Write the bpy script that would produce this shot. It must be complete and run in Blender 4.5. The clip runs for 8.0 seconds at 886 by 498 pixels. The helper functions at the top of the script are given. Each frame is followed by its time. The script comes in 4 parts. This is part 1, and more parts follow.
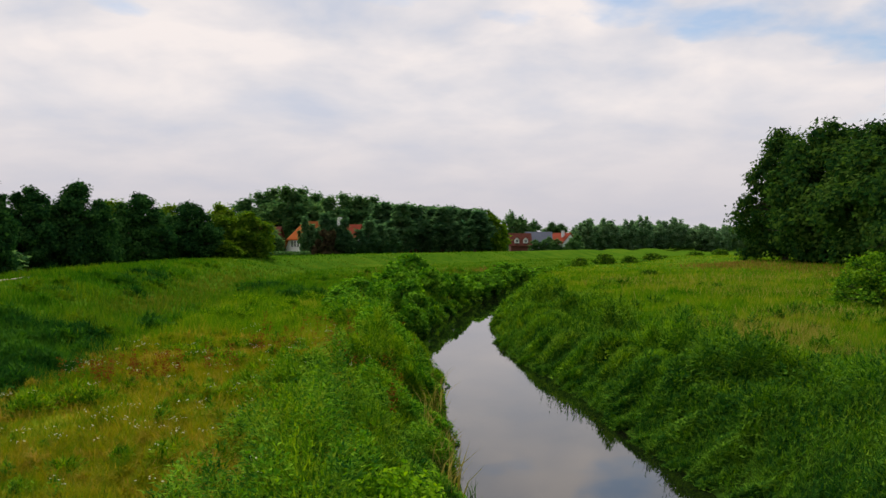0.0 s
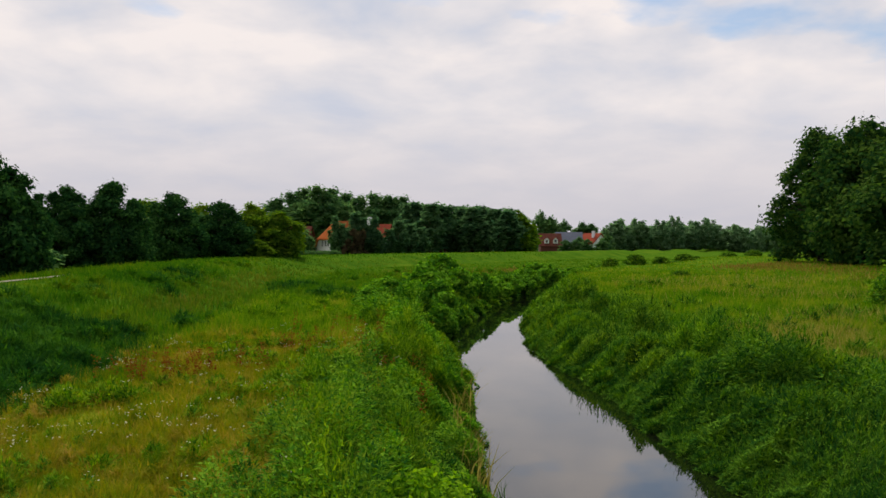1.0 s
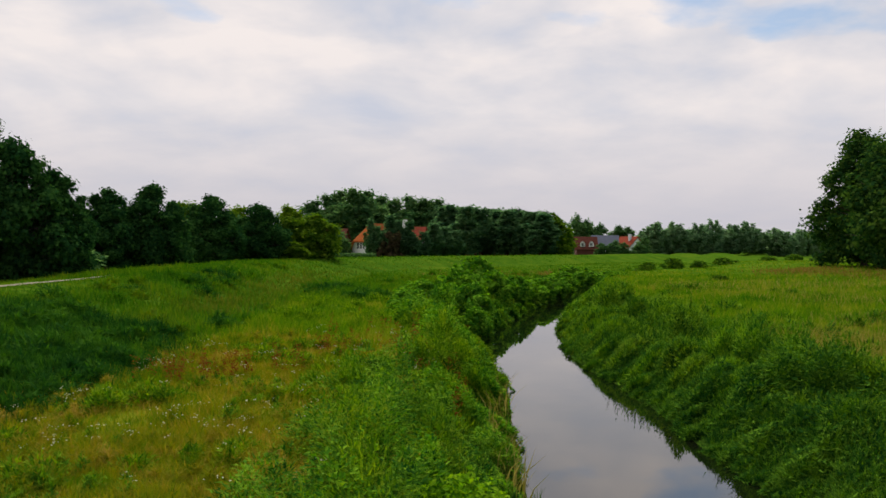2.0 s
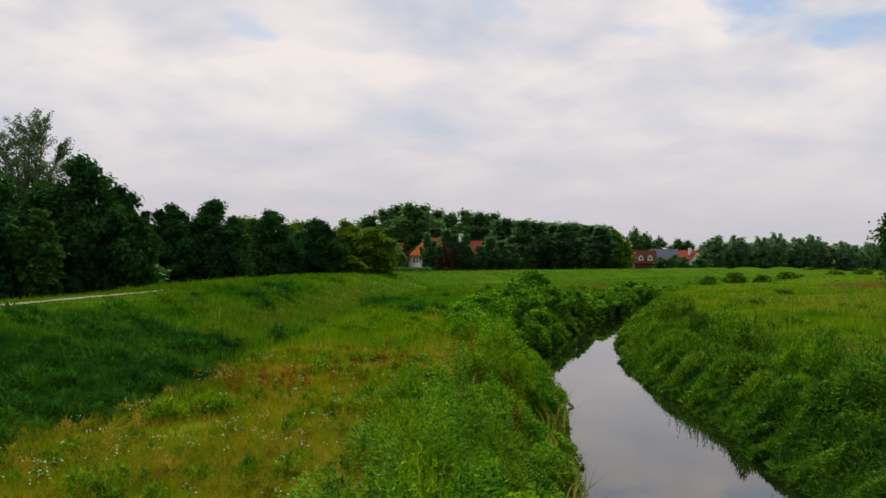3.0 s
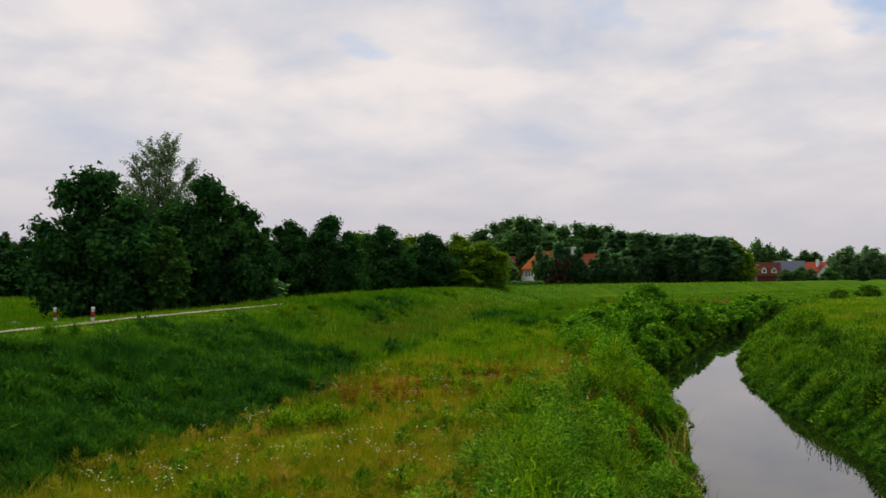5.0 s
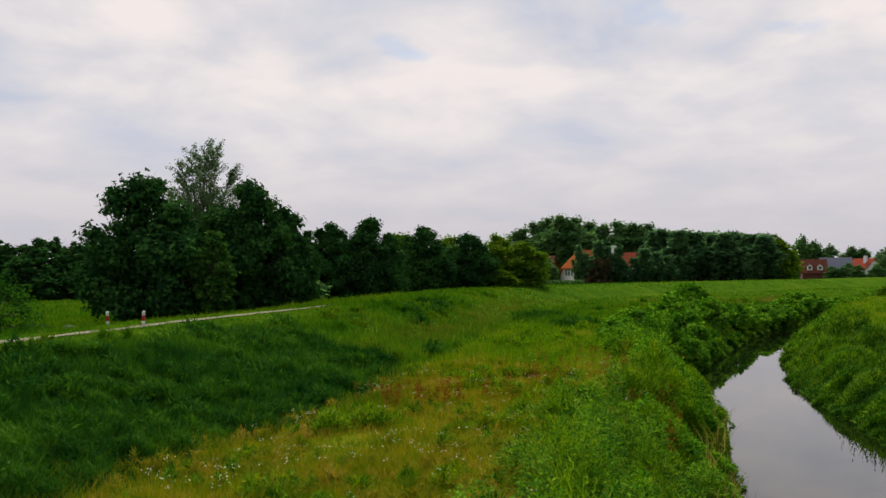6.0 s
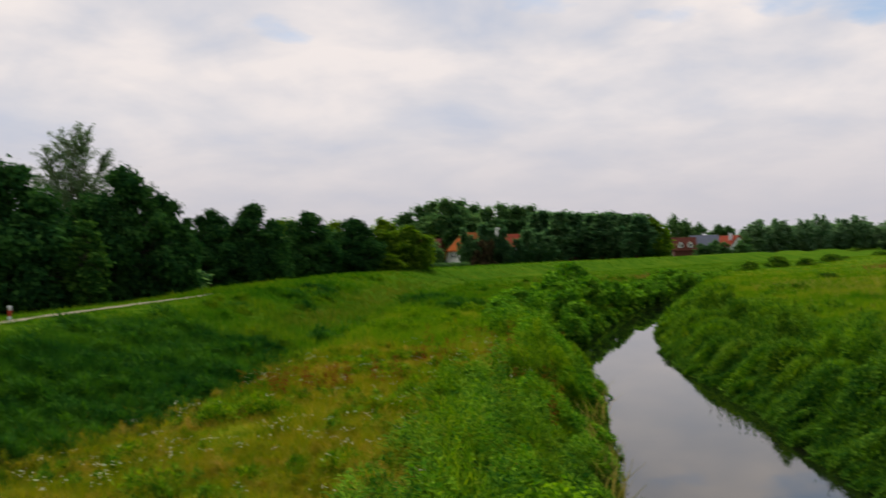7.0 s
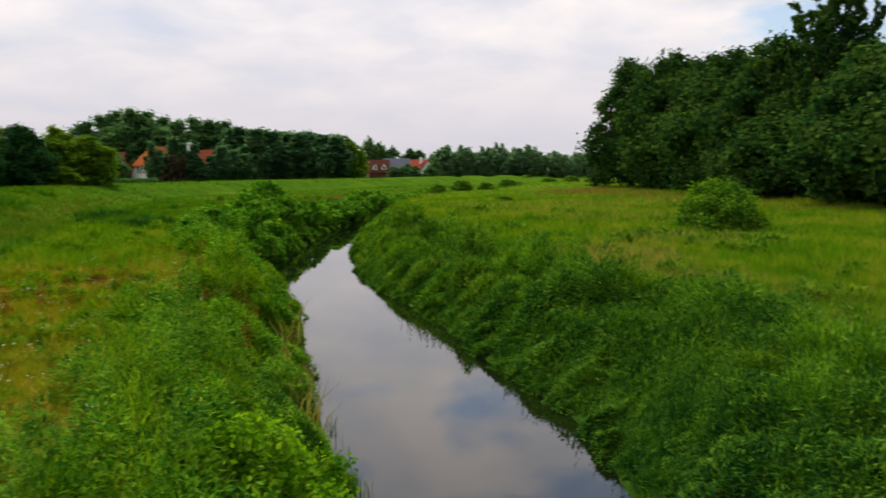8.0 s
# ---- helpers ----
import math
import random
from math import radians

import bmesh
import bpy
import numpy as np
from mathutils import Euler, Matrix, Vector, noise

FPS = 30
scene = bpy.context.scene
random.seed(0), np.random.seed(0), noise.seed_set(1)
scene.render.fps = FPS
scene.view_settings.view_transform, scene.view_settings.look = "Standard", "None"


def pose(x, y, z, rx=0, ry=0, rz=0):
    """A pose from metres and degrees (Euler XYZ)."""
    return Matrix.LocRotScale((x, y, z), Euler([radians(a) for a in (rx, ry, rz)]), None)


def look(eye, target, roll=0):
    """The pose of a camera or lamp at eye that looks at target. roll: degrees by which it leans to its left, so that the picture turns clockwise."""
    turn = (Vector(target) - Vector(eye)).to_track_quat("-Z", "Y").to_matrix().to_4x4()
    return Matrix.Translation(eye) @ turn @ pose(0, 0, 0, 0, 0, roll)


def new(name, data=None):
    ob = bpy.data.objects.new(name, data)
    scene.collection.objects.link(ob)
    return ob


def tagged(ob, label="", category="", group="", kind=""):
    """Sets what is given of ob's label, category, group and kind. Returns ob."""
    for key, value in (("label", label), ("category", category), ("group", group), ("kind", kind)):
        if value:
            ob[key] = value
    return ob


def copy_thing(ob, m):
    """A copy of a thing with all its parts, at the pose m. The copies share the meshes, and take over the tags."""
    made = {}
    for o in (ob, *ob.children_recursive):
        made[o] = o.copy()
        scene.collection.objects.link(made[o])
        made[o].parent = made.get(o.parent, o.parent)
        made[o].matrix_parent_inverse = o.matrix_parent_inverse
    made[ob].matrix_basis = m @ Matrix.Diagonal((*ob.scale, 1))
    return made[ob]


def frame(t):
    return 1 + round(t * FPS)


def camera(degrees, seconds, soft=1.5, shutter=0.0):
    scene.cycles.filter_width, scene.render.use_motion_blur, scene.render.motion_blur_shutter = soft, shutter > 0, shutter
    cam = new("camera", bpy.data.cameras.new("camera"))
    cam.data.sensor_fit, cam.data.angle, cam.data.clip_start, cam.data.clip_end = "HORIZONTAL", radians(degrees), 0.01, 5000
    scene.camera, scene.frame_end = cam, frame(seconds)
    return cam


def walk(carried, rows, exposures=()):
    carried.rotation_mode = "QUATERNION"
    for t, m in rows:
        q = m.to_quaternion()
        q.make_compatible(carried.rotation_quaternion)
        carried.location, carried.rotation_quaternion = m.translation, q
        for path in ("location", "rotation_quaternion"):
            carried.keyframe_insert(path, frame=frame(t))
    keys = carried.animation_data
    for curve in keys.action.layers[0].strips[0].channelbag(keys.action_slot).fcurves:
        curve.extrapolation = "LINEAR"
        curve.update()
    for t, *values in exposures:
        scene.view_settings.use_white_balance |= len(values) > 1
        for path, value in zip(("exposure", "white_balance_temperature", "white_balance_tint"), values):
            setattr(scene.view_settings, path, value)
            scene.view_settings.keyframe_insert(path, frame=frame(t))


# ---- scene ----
cam = camera(56.4, 8.0, 1.5, 0.3)
# seconds, the eye, and how far it is turned to the left, up and over, in degrees
PATH = [(t, pose(x, y, z, 90 + pitch, roll, yaw)) for t, x, y, z, yaw, pitch, roll in (
    (0.0, 0.0, 0.0, 5.0, 0.0, -0.45, -0.1), (0.5, -0.01, 0.01, 5.005, 0.96, -0.46, -0.28), (1.0, -0.01, 0.04, 5.005, 2.05, -0.46, -0.28),
    (1.5, -0.02, 0.09, 5.01, 3.02, -0.48, -0.4), (3.0, -0.086, 0.295, 4.989, 8.35, 0.66, -0.45), (3.5, -0.1, 0.365, 4.98, 10.22, 1.1, -0.32),
    (4.0, -0.107, 0.405, 4.972, 11.99, 1.48, -0.33), (4.5, -0.111, 0.44, 4.967, 14.04, 1.58, -0.3), (5.0, -0.11, 0.46, 4.967, 16.1, 1.58, -0.15),
    (5.2, -0.1, 0.43, 4.97, 16.93, 1.59, -0.1), (6.3, 0.07, -0.2, 5.12, 18.97, 1.55, 0.4), (6.5, 0.09, -0.28, 5.13, 17.9, 1.53, 0.87),
    (7.0, 0.067, -0.09, 5.09, 10.97, 0.31, 1.6), (7.5, -0.02, 0.35, 5.06, -0.73, -4.13, 0.04), (8.0, 0.04, 0.68, 5.0, -9.78, -5.5, -0.15))]
walk(cam, PATH, [(0.0, -0.09), (3.0, -0.15), (4.5, -0.18), (6.5, -0.14), (7.5, -0.17), (8.0, 0.1)])

# ---- light ----
SUN_AZ, SUN_EL = -12.0, 48.0          # degrees, right of the stream's line and up
world = bpy.data.worlds.new("overcast_sky")
scene.world = world
world.use_nodes = True


def node(tree, kind, **values):
    n = tree.nodes.new(kind)
    for key, value in values.items():
        n.inputs[key].default_value = value
    return n


def wire(tree, a, b):
    tree.links.new(a, b)


def ramp(tree, source, stops):
    n = tree.nodes.new("ShaderNodeValToRGB")
    while len(n.color_ramp.elements) < len(stops):
        n.color_ramp.elements.new(0.5)
    for e, (p, c) in zip(n.color_ramp.elements, stops):
        e.position, e.color = p, (*c, 1) if len(c) == 3 else c
    wire(tree, source, n.inputs[0])
    return n.outputs[0]


def mathn(tree, op, a, b=None):
    n = tree.nodes.new("ShaderNodeMath")
    n.operation = op
    for i, v in enumerate((a, b)):
        if v is None:
            continue
        if isinstance(v, (int, float)):
            n.inputs[i].default_value = v
        else:
            wire(tree, v, n.inputs[i])
    return n.outputs[0]


def build_world():
    nt = world.node_tree
    nt.nodes.clear()
    out = nt.nodes.new("ShaderNodeOutputWorld")
    sky = nt.nodes.new("ShaderNodeTexSky")
    sky.sky_type, sky.sun_disc = "NISHITA", False
    sky.sun_elevation, sky.sun_rotation = radians(SUN_EL), radians(SUN_AZ)
    sky.air_density, sky.dust_density = 1.0, 0.5
    clear = node(nt, "ShaderNodeBackground", Strength=0.11)
    wire(nt, sky.outputs[0], clear.inputs[0])
    co = nt.nodes.new("ShaderNodeTexCoord")
    sep = nt.nodes.new("ShaderNodeSeparateXYZ")
    wire(nt, co.outputs["Generated"], sep.inputs[0])
    # the cloud deck is a plane overhead: divide by the height of the direction
    up = mathn(nt, "ADD", mathn(nt, "MAXIMUM", sep.outputs[2], 0.0), 0.24)
    comb = nt.nodes.new("ShaderNodeCombineXYZ")
    wire(nt, mathn(nt, "DIVIDE", sep.outputs[0], up), comb.inputs[0])
    wire(nt, mathn(nt, "DIVIDE", sep.outputs[1], up), comb.inputs[1])
    shift = nt.nodes.new("ShaderNodeVectorMath")
    wire(nt, comb.outputs[0], shift.inputs[0])
    shift.inputs[1].default_value = CLOUD_SHIFT
    cover = node(nt, "ShaderNodeTexNoise", Scale=2.5, Detail=5.0, Roughness=0.5, Distortion=0.15)
    tone = node(nt, "ShaderNodeTexNoise", Scale=2.1, Detail=5.0, Roughness=0.52, Distortion=0.2)
    for n in (cover, tone):
        wire(nt, shift.outputs[0], n.inputs["Vector"])
    colour = ramp(nt, tone.outputs[0], [(0.3, (0.56, 0.62, 0.76)), (0.46, (0.77, 0.755, 0.80)), (0.62, (0.99, 0.91, 0.885))])
    deck = node(nt, "ShaderNodeBackground", Strength=1.0)
    haze = ramp(nt, sep.outputs[2], [(0.0, (0.76, 0.76, 0.80)), (0.16, (1, 1, 1))])        # the deck is greyer low down
    veil = nt.nodes.new("ShaderNodeMix")
    veil.data_type, veil.blend_type = "RGBA", "MULTIPLY"
    veil.inputs[0].default_value = 1.0
    plain = nt.nodes.new("ShaderNodeMix")                # far off the clouds run together
    plain.data_type = "RGBA"
    plain.inputs[6].default_value = (0.82, 0.785, 0.81, 1)
    wire(nt, ramp(nt, sep.outputs[2], [(0.04, (0.15, 0.15, 0.15)), (0.24, (1, 1, 1))]), plain.inputs[0])
    wire(nt, colour, plain.inputs[7])
    wire(nt, plain.outputs[2], veil.inputs[6])
    wire(nt, haze, veil.inputs[7])
    wire(nt, veil.outputs[2], deck.inputs[0])
    # a closed deck near the horizon, breaking up overhead and towards the right
    thick = mathn(nt, "MULTIPLY", mathn(nt, "SUBTRACT", cover.outputs[0], 0.5), 2.3)
    low = ramp(nt, sep.outputs[2], [(0.06, (1, 1, 1)), (0.13, (0.56, 0.56, 0.56)), (0.21, (0.42, 0.42, 0.42)), (0.29, (0, 0, 0))])
    thick = mathn(nt, "ADD", mathn(nt, "ADD", thick, 0.57), low)
    thick = mathn(nt, "SUBTRACT", thick, mathn(nt, "MULTIPLY", sep.outputs[0], 0.46))
    side = ramp(nt, sep.outputs[0], [(0.34, (0, 0, 0)), (0.54, (0.62, 0.62, 0.62))])
    thick = mathn(nt, "SUBTRACT", thick, side)
    mask = ramp(nt, thick, [(0.28, (0.16, 0.16, 0.16)), (0.56, (1, 1, 1))])
    mix = node(nt, "ShaderNodeMixShader")
    wire(nt, mask, mix.inputs[0])
    wire(nt, clear.outputs[0], mix.inputs[1])
    wire(nt, deck.outputs[0], mix.inputs[2])
    wire(nt, mix.outputs[0], out.inputs[0])


CLOUD_SHIFT = (2.38, 1.55, 0.0)
build_world()
sun = new("sun", bpy.data.lights.new("sun", "SUN"))
sun.data.energy, sun.data.angle, sun.data.color = 3.8, radians(18), (1.0, 0.95, 0.86)
_a, _e = radians(SUN_AZ), radians(SUN_EL)
sun.matrix_world = look((math.sin(_a) * math.cos(_e) * 900, math.cos(_a) * math.cos(_e) * 900, math.sin(_e) * 900), (0, 0, 0))

# ---- materials ----


def material(name):
    m = bpy.data.materials.new(name)
    m.use_nodes = True
    nt = m.node_tree
    return m, nt, nt.nodes["Principled BSDF"], nt.nodes["Material Output"]


def foliage(name, colours, through_light=0.35, patch=0.25, rough=1.0, gloss=0.0, each=0.6):
    """Leaves or blades: a colour for each one (by how much: each), drifting in patches of 1/patch metres, that let light through."""
    m, nt, bsdf, out = material(name)
    geo = nt.nodes.new("ShaderNodeNewGeometry")
    n1 = node(nt, "ShaderNodeTexNoise", Scale=patch, Detail=3.0, Roughness=0.6)
    n2 = node(nt, "ShaderNodeTexNoise", Scale=patch * 6, Detail=2.0)
    for n in (n1, n2):
        wire(nt, geo.outputs["Position"], n.inputs["Vector"])
    v = mathn(nt, "MULTIPLY", geo.outputs["Random Per Island"], each)
    v = mathn(nt, "ADD", v, mathn(nt, "MULTIPLY", n1.outputs[0], 0.95))
    v = mathn(nt, "ADD", v, mathn(nt, "MULTIPLY", n2.outputs[0], 0.75))
    v = mathn(nt, "SUBTRACT", v, 0.35 + each / 2)
    k = len(colours) - 1
    col = ramp(nt, v, [(0.25 + 0.5 * i / k, c) for i, c in enumerate(colours)])
    wire(nt, col, bsdf.inputs["Base Color"])
    bsdf.inputs["Roughness"].default_value = rough
    bsdf.inputs["Specular IOR Level"].default_value = gloss
    tr = nt.nodes.new("ShaderNodeBsdfTranslucent")
    hue = node(nt, "ShaderNodeHueSaturation", Saturation=1.1, Value=1.25)
    wire(nt, col, hue.inputs["Color"])
    wire(nt, hue.outputs[0], tr.inputs[0])
    mix = node(nt, "ShaderNodeMixShader")
    mix.inputs[0].default_value = through_light
    wire(nt, bsdf.outputs[0], mix.inputs[1])
    wire(nt, tr.outputs[0], mix.inputs[2])
    wire(nt, mix.outputs[0], out.inputs[0])
    return m


def surface(name, colours, scale=2.0, rough=0.85, bump=0.3, fine=12.0, depth=0.05, gloss=0.3):
    """A plain surface with colour and relief at two scales, in metres of the world."""
    m, nt, bsdf, out = material(name)
    geo = nt.nodes.new("ShaderNodeNewGeometry")
    n1 = node(nt, "ShaderNodeTexNoise", Scale=scale, Detail=6.0, Roughness=0.6)
    n2 = node(nt, "ShaderNodeTexNoise", Scale=scale * fine, Detail=4.0, Roughness=0.65)
    for n in (n1, n2):
        wire(nt, geo.outputs["Position"], n.inputs["Vector"])
    v = mathn(nt, "ADD", mathn(nt, "MULTIPLY", n1.outputs[0], 0.6), mathn(nt, "MULTIPLY", n2.outputs[0], 0.4))
    k = len(colours) - 1
    wire(nt, ramp(nt, v, [(0.32 + 0.36 * i / k, c) for i, c in enumerate(colours)]), bsdf.inputs["Base Color"])
    bsdf.inputs["Roughness"].default_value = rough
    bsdf.inputs["Specular IOR Level"].default_value = gloss
    b = node(nt, "ShaderNodeBump", Strength=bump, Distance=depth)
    wire(nt, v, b.inputs["Height"])
    wire(nt, b.outputs[0], bsdf.inputs["Normal"])
    return m


def water_material():
    m, nt, bsdf, out = material("river_water")
    bsdf.inputs["Base Color"].default_value = (0.005, 0.006, 0.003, 1)
    bsdf.inputs["Roughness"].default_value = 0.005
    bsdf.inputs["IOR"].default_value = 1.8
    geo = nt.nodes.new("ShaderNodeNewGeometry")
    n1 = node(nt, "ShaderNodeTexNoise", Scale=0.9, Detail=3.0, Roughness=0.5)
    n2 = node(nt, "ShaderNodeTexNoise", Scale=6.0, Detail=2.0, Roughness=0.5)
    for n in (n1, n2):
        wire(nt, geo.outputs["Position"], n.inputs["Vector"])
    v = mathn(nt, "ADD", n1.outputs[0], mathn(nt, "MULTIPLY", n2.outputs[0], 0.12))
    b = node(nt, "ShaderNodeBump", Strength=0.05, Distance=0.03)
    wire(nt, v, b.inputs["Height"])
    wire(nt, b.outputs[0], bsdf.inputs["Normal"])
    return m


M_MEADOW = foliage("meadow_grass", [(0.068, 0.158, 0.01), (0.158, 0.212, 0.012), (0.27, 0.238, 0.02), (0.42, 0.3, 0.06)], 0.35, 0.45, each=0.25)
M_DIKE = foliage("dike_grass", [(0.026, 0.095, 0.009), (0.06, 0.165, 0.011), (0.105, 0.205, 0.014), (0.17, 0.225, 0.02)], 0.3, 0.2, each=0.25)
M_FIELD = foliage("field_grass", [(0.038, 0.13, 0.008), (0.09, 0.208, 0.01), (0.165, 0.255, 0.016), (0.3, 0.295, 0.036)], 0.35, 0.2, each=0.25)
M_HERB = foliage("bank_herb", [(0.022, 0.1, 0.01), (0.1, 0.27, 0.014), (0.26, 0.45, 0.024)], 0.22, 1.1, each=0.45)
M_HERB2 = foliage("shore_herb", [(0.018, 0.08, 0.011), (0.08, 0.205, 0.015), (0.22, 0.38, 0.024)], 0.24, 1.0, each=0.45)
M_PLUME = foliage("feathery_herb", [(0.03, 0.1, 0.008), (0.1, 0.215, 0.01), (0.25, 0.36, 0.022)], 0.35, 1.2, each=0.45)
M_GOLDENROD = foliage("goldenrod_leaf", [(0.018, 0.076, 0.011), (0.08, 0.19, 0.015), (0.22, 0.35, 0.026)], 0.24, 1.0, each=0.45)
M_SHORE = foliage("shore_weed", [(0.01, 0.046, 0.009), (0.038, 0.118, 0.012), (0.125, 0.25, 0.019)], 0.24, 0.9, each=0.45)
M_MAPLE = foliage("maple_leaf", [(0.06, 0.175, 0.009), (0.145, 0.32, 0.013), (0.27, 0.45, 0.022)], 0.35, 0.8)
M_BUSH = foliage("shrub_leaf", [(0.045, 0.155, 0.012), (0.11, 0.275, 0.018), (0.22, 0.43, 0.03)], 0.3, 0.35)
M_REED = foliage("dry_reed", [(0.17, 0.17, 0.025), (0.3, 0.26, 0.05), (0.4, 0.33, 0.09)], 0.3, 1.5)
M_SORREL = foliage("red_sorrel", [(0.15, 0.04, 0.012), (0.25, 0.075, 0.02), (0.21, 0.12, 0.025)], 0.25, 1.0)
M_SORREL_DRY = foliage("brown_dry_grass", [(0.14, 0.11, 0.02), (0.22, 0.15, 0.035), (0.3, 0.2, 0.06)], 0.3, 0.3)
M_PETAL = foliage("white_petal", [(0.64, 0.62, 0.36), (0.76, 0.74, 0.5)], 0.3, 1.0)
M_OLIVE = foliage("olive_grass", [(0.05, 0.115, 0.011), (0.105, 0.15, 0.015), (0.19, 0.185, 0.028)], 0.32, 0.25, each=0.25)
M_LEAF_DARK = foliage("dark_leaf", [(0.014, 0.05, 0.015), (0.029, 0.088, 0.021), (0.058, 0.14, 0.028)], 0.22, 0.2)
# lightened and blued: the haze over the far wood is in this colour
M_LEAF_MID = foliage("hazed_green_leaf", [(0.05, 0.128, 0.044), (0.092, 0.19, 0.06), (0.15, 0.26, 0.078)], 0.46, 0.12)
M_LEAF_OAK = foliage("oak_leaf", [(0.014, 0.046, 0.013), (0.035, 0.09, 0.017), (0.08, 0.145, 0.024)], 0.28, 0.22)
# needles carry the same haze in their colour
M_LEAF_PINE = foliage("hazed_pine_needle", [(0.042, 0.108, 0.046), (0.075, 0.162, 0.062), (0.12, 0.22, 0.08)], 0.46, 0.12)
M_WEED = foliage("dark_weed", [(0.014, 0.058, 0.011), (0.034, 0.108, 0.014), (0.085, 0.2, 0.02)], 0.28, 0.3, each=0.3)
# pale bluish tint stands in for the air's haze over the far birches
M_LEAF_FAR = foliage("hazed_birch_leaf", [(0.1, 0.195, 0.09), (0.155, 0.27, 0.12), (0.225, 0.35, 0.155)], 0.5, 0.08)
M_LEAF_LIGHT = foliage("light_leaf", [(0.07, 0.15, 0.014), (0.13, 0.235, 0.018), (0.21, 0.315, 0.026)], 0.35, 0.2)
M_LEAF_FRESH = foliage("fresh_leaf", [(0.024, 0.075, 0.016), (0.048, 0.125, 0.022), (0.095, 0.19, 0.028)], 0.28, 0.3)
M_LEAF_SILVER = foliage("silver_leaf", [(0.075, 0.13, 0.05), (0.13, 0.2, 0.085), (0.21, 0.29, 0.14)], 0.25, 0.4)
M_LEAF_RED = foliage("red_leaf", [(0.028, 0.028, 0.014), (0.058, 0.038, 0.02), (0.06, 0.062, 0.024)], 0.2, 0.4)
M_BARK = surface("bark", [(0.03, 0.024, 0.017), (0.08, 0.062, 0.045), (0.13, 0.105, 0.08)], 3.0, 0.95, 0.8)
M_BARK_PINE = surface("pine_bark", [(0.05, 0.03, 0.02), (0.12, 0.07, 0.045), (0.18, 0.1, 0.06)], 2.0, 0.95, 0.8)
M_STEM = surface("green_stem", [(0.05, 0.09, 0.015), (0.09, 0.13, 0.02)], 6.0, 0.8, 0.2)
G_MEADOW = surface("meadow_ground", [(0.06, 0.12, 0.006), (0.14, 0.18, 0.009), (0.23, 0.2, 0.02)], 0.4, 1.0, 0.9, 14, 0.2, 0.0)
# dike and field ground darkened to include the shade of grass on itself
G_DIKE = surface("dike_ground", [(0.026, 0.085, 0.006), (0.06, 0.132, 0.008), (0.115, 0.17, 0.012)], 0.22, 1.0, 0.9, 14, 0.25, 0.0)
G_FIELD = surface("field_ground", [(0.035, 0.105, 0.007), (0.075, 0.15, 0.009), (0.13, 0.17, 0.015)], 0.12, 1.0, 0.9, 18, 0.25, 0.0)
# very dark green, which leaves the gaps between the weeds dark
G_BANK = surface("dark_bank_ground", [(0.012, 0.03, 0.004), (0.025, 0.06, 0.006), (0.05, 0.095, 0.009)], 1.2, 1.0, 0.8, 8, 0.1, 0.0)
M_PATH = surface("sandy_track", [(0.11, 0.105, 0.05), (0.22, 0.195, 0.115), (0.31, 0.27, 0.17)], 1.0, 0.95, 0.5)
M_WATER = water_material()
M_RENDER = surface("white_render", [(0.72, 0.71, 0.68), (0.8, 0.8, 0.78)], 0.8, 0.9, 0.1)
M_BRICK = surface("red_brick", [(0.1, 0.034, 0.026), (0.17, 0.06, 0.042)], 2.0, 0.9, 0.3)
M_TILE_RED = surface("red_roof_tile", [(0.3, 0.075, 0.022), (0.4, 0.115, 0.035), (0.46, 0.16, 0.05)], 1.2, 0.85, 0.4, gloss=0.0)
M_TILE_MID = surface("brick_red_roof_tile", [(0.2, 0.045, 0.027), (0.3, 0.072, 0.042)], 1.2, 0.85, 0.4, gloss=0.0)
M_TILE_DARK = surface("brown_roof_tile", [(0.09, 0.033, 0.024), (0.15, 0.055, 0.038)], 1.2, 0.85, 0.4, gloss=0.0)
M_TILE_GREY = surface("slate_roof", [(0.09, 0.1, 0.13), (0.14, 0.155, 0.2)], 1.2, 0.6, 0.3, gloss=0.1)
M_GLASS = surface("window_glass", [(0.02, 0.025, 0.03), (0.04, 0.045, 0.05)], 1.0, 0.1, 0.0, gloss=0.8)
M_TRIM = surface("white_trim", [(0.7, 0.7, 0.68), (0.8, 0.8, 0.78)], 3.0, 0.6, 0.05)
M_RED_BAND = surface("red_paint", [(0.4, 0.03, 0.025), (0.5, 0.045, 0.035)], 8.0, 0.55, 0.1)
M_CONCRETE = surface("grey_stone", [(0.06, 0.06, 0.06), (0.13, 0.13, 0.125)], 5.0, 0.9, 0.4)

# ---- the lie of the land ----
RNG = np.random.default_rng(7)


def curve_of(points):
    """A smooth x(y) through a few points (y, x)."""
    ys, xs = np.array(points, float).T
    d = np.gradient(xs, ys)

    def f(y):
        y = np.clip(np.asarray(y, float), ys[0], ys[-1])
        i = np.clip(np.searchsorted(ys, y) - 1, 0, len(ys) - 2)
        h = ys[i + 1] - ys[i]
        t = (y - ys[i]) / h
        return ((2 * t ** 3 - 3 * t ** 2 + 1) * xs[i] + (t ** 3 - 2 * t ** 2 + t) * h * d[i]
                + (3 * t ** 2 - 2 * t ** 3) * xs[i + 1] + (t ** 3 - t ** 2) * h * d[i + 1])
    return f


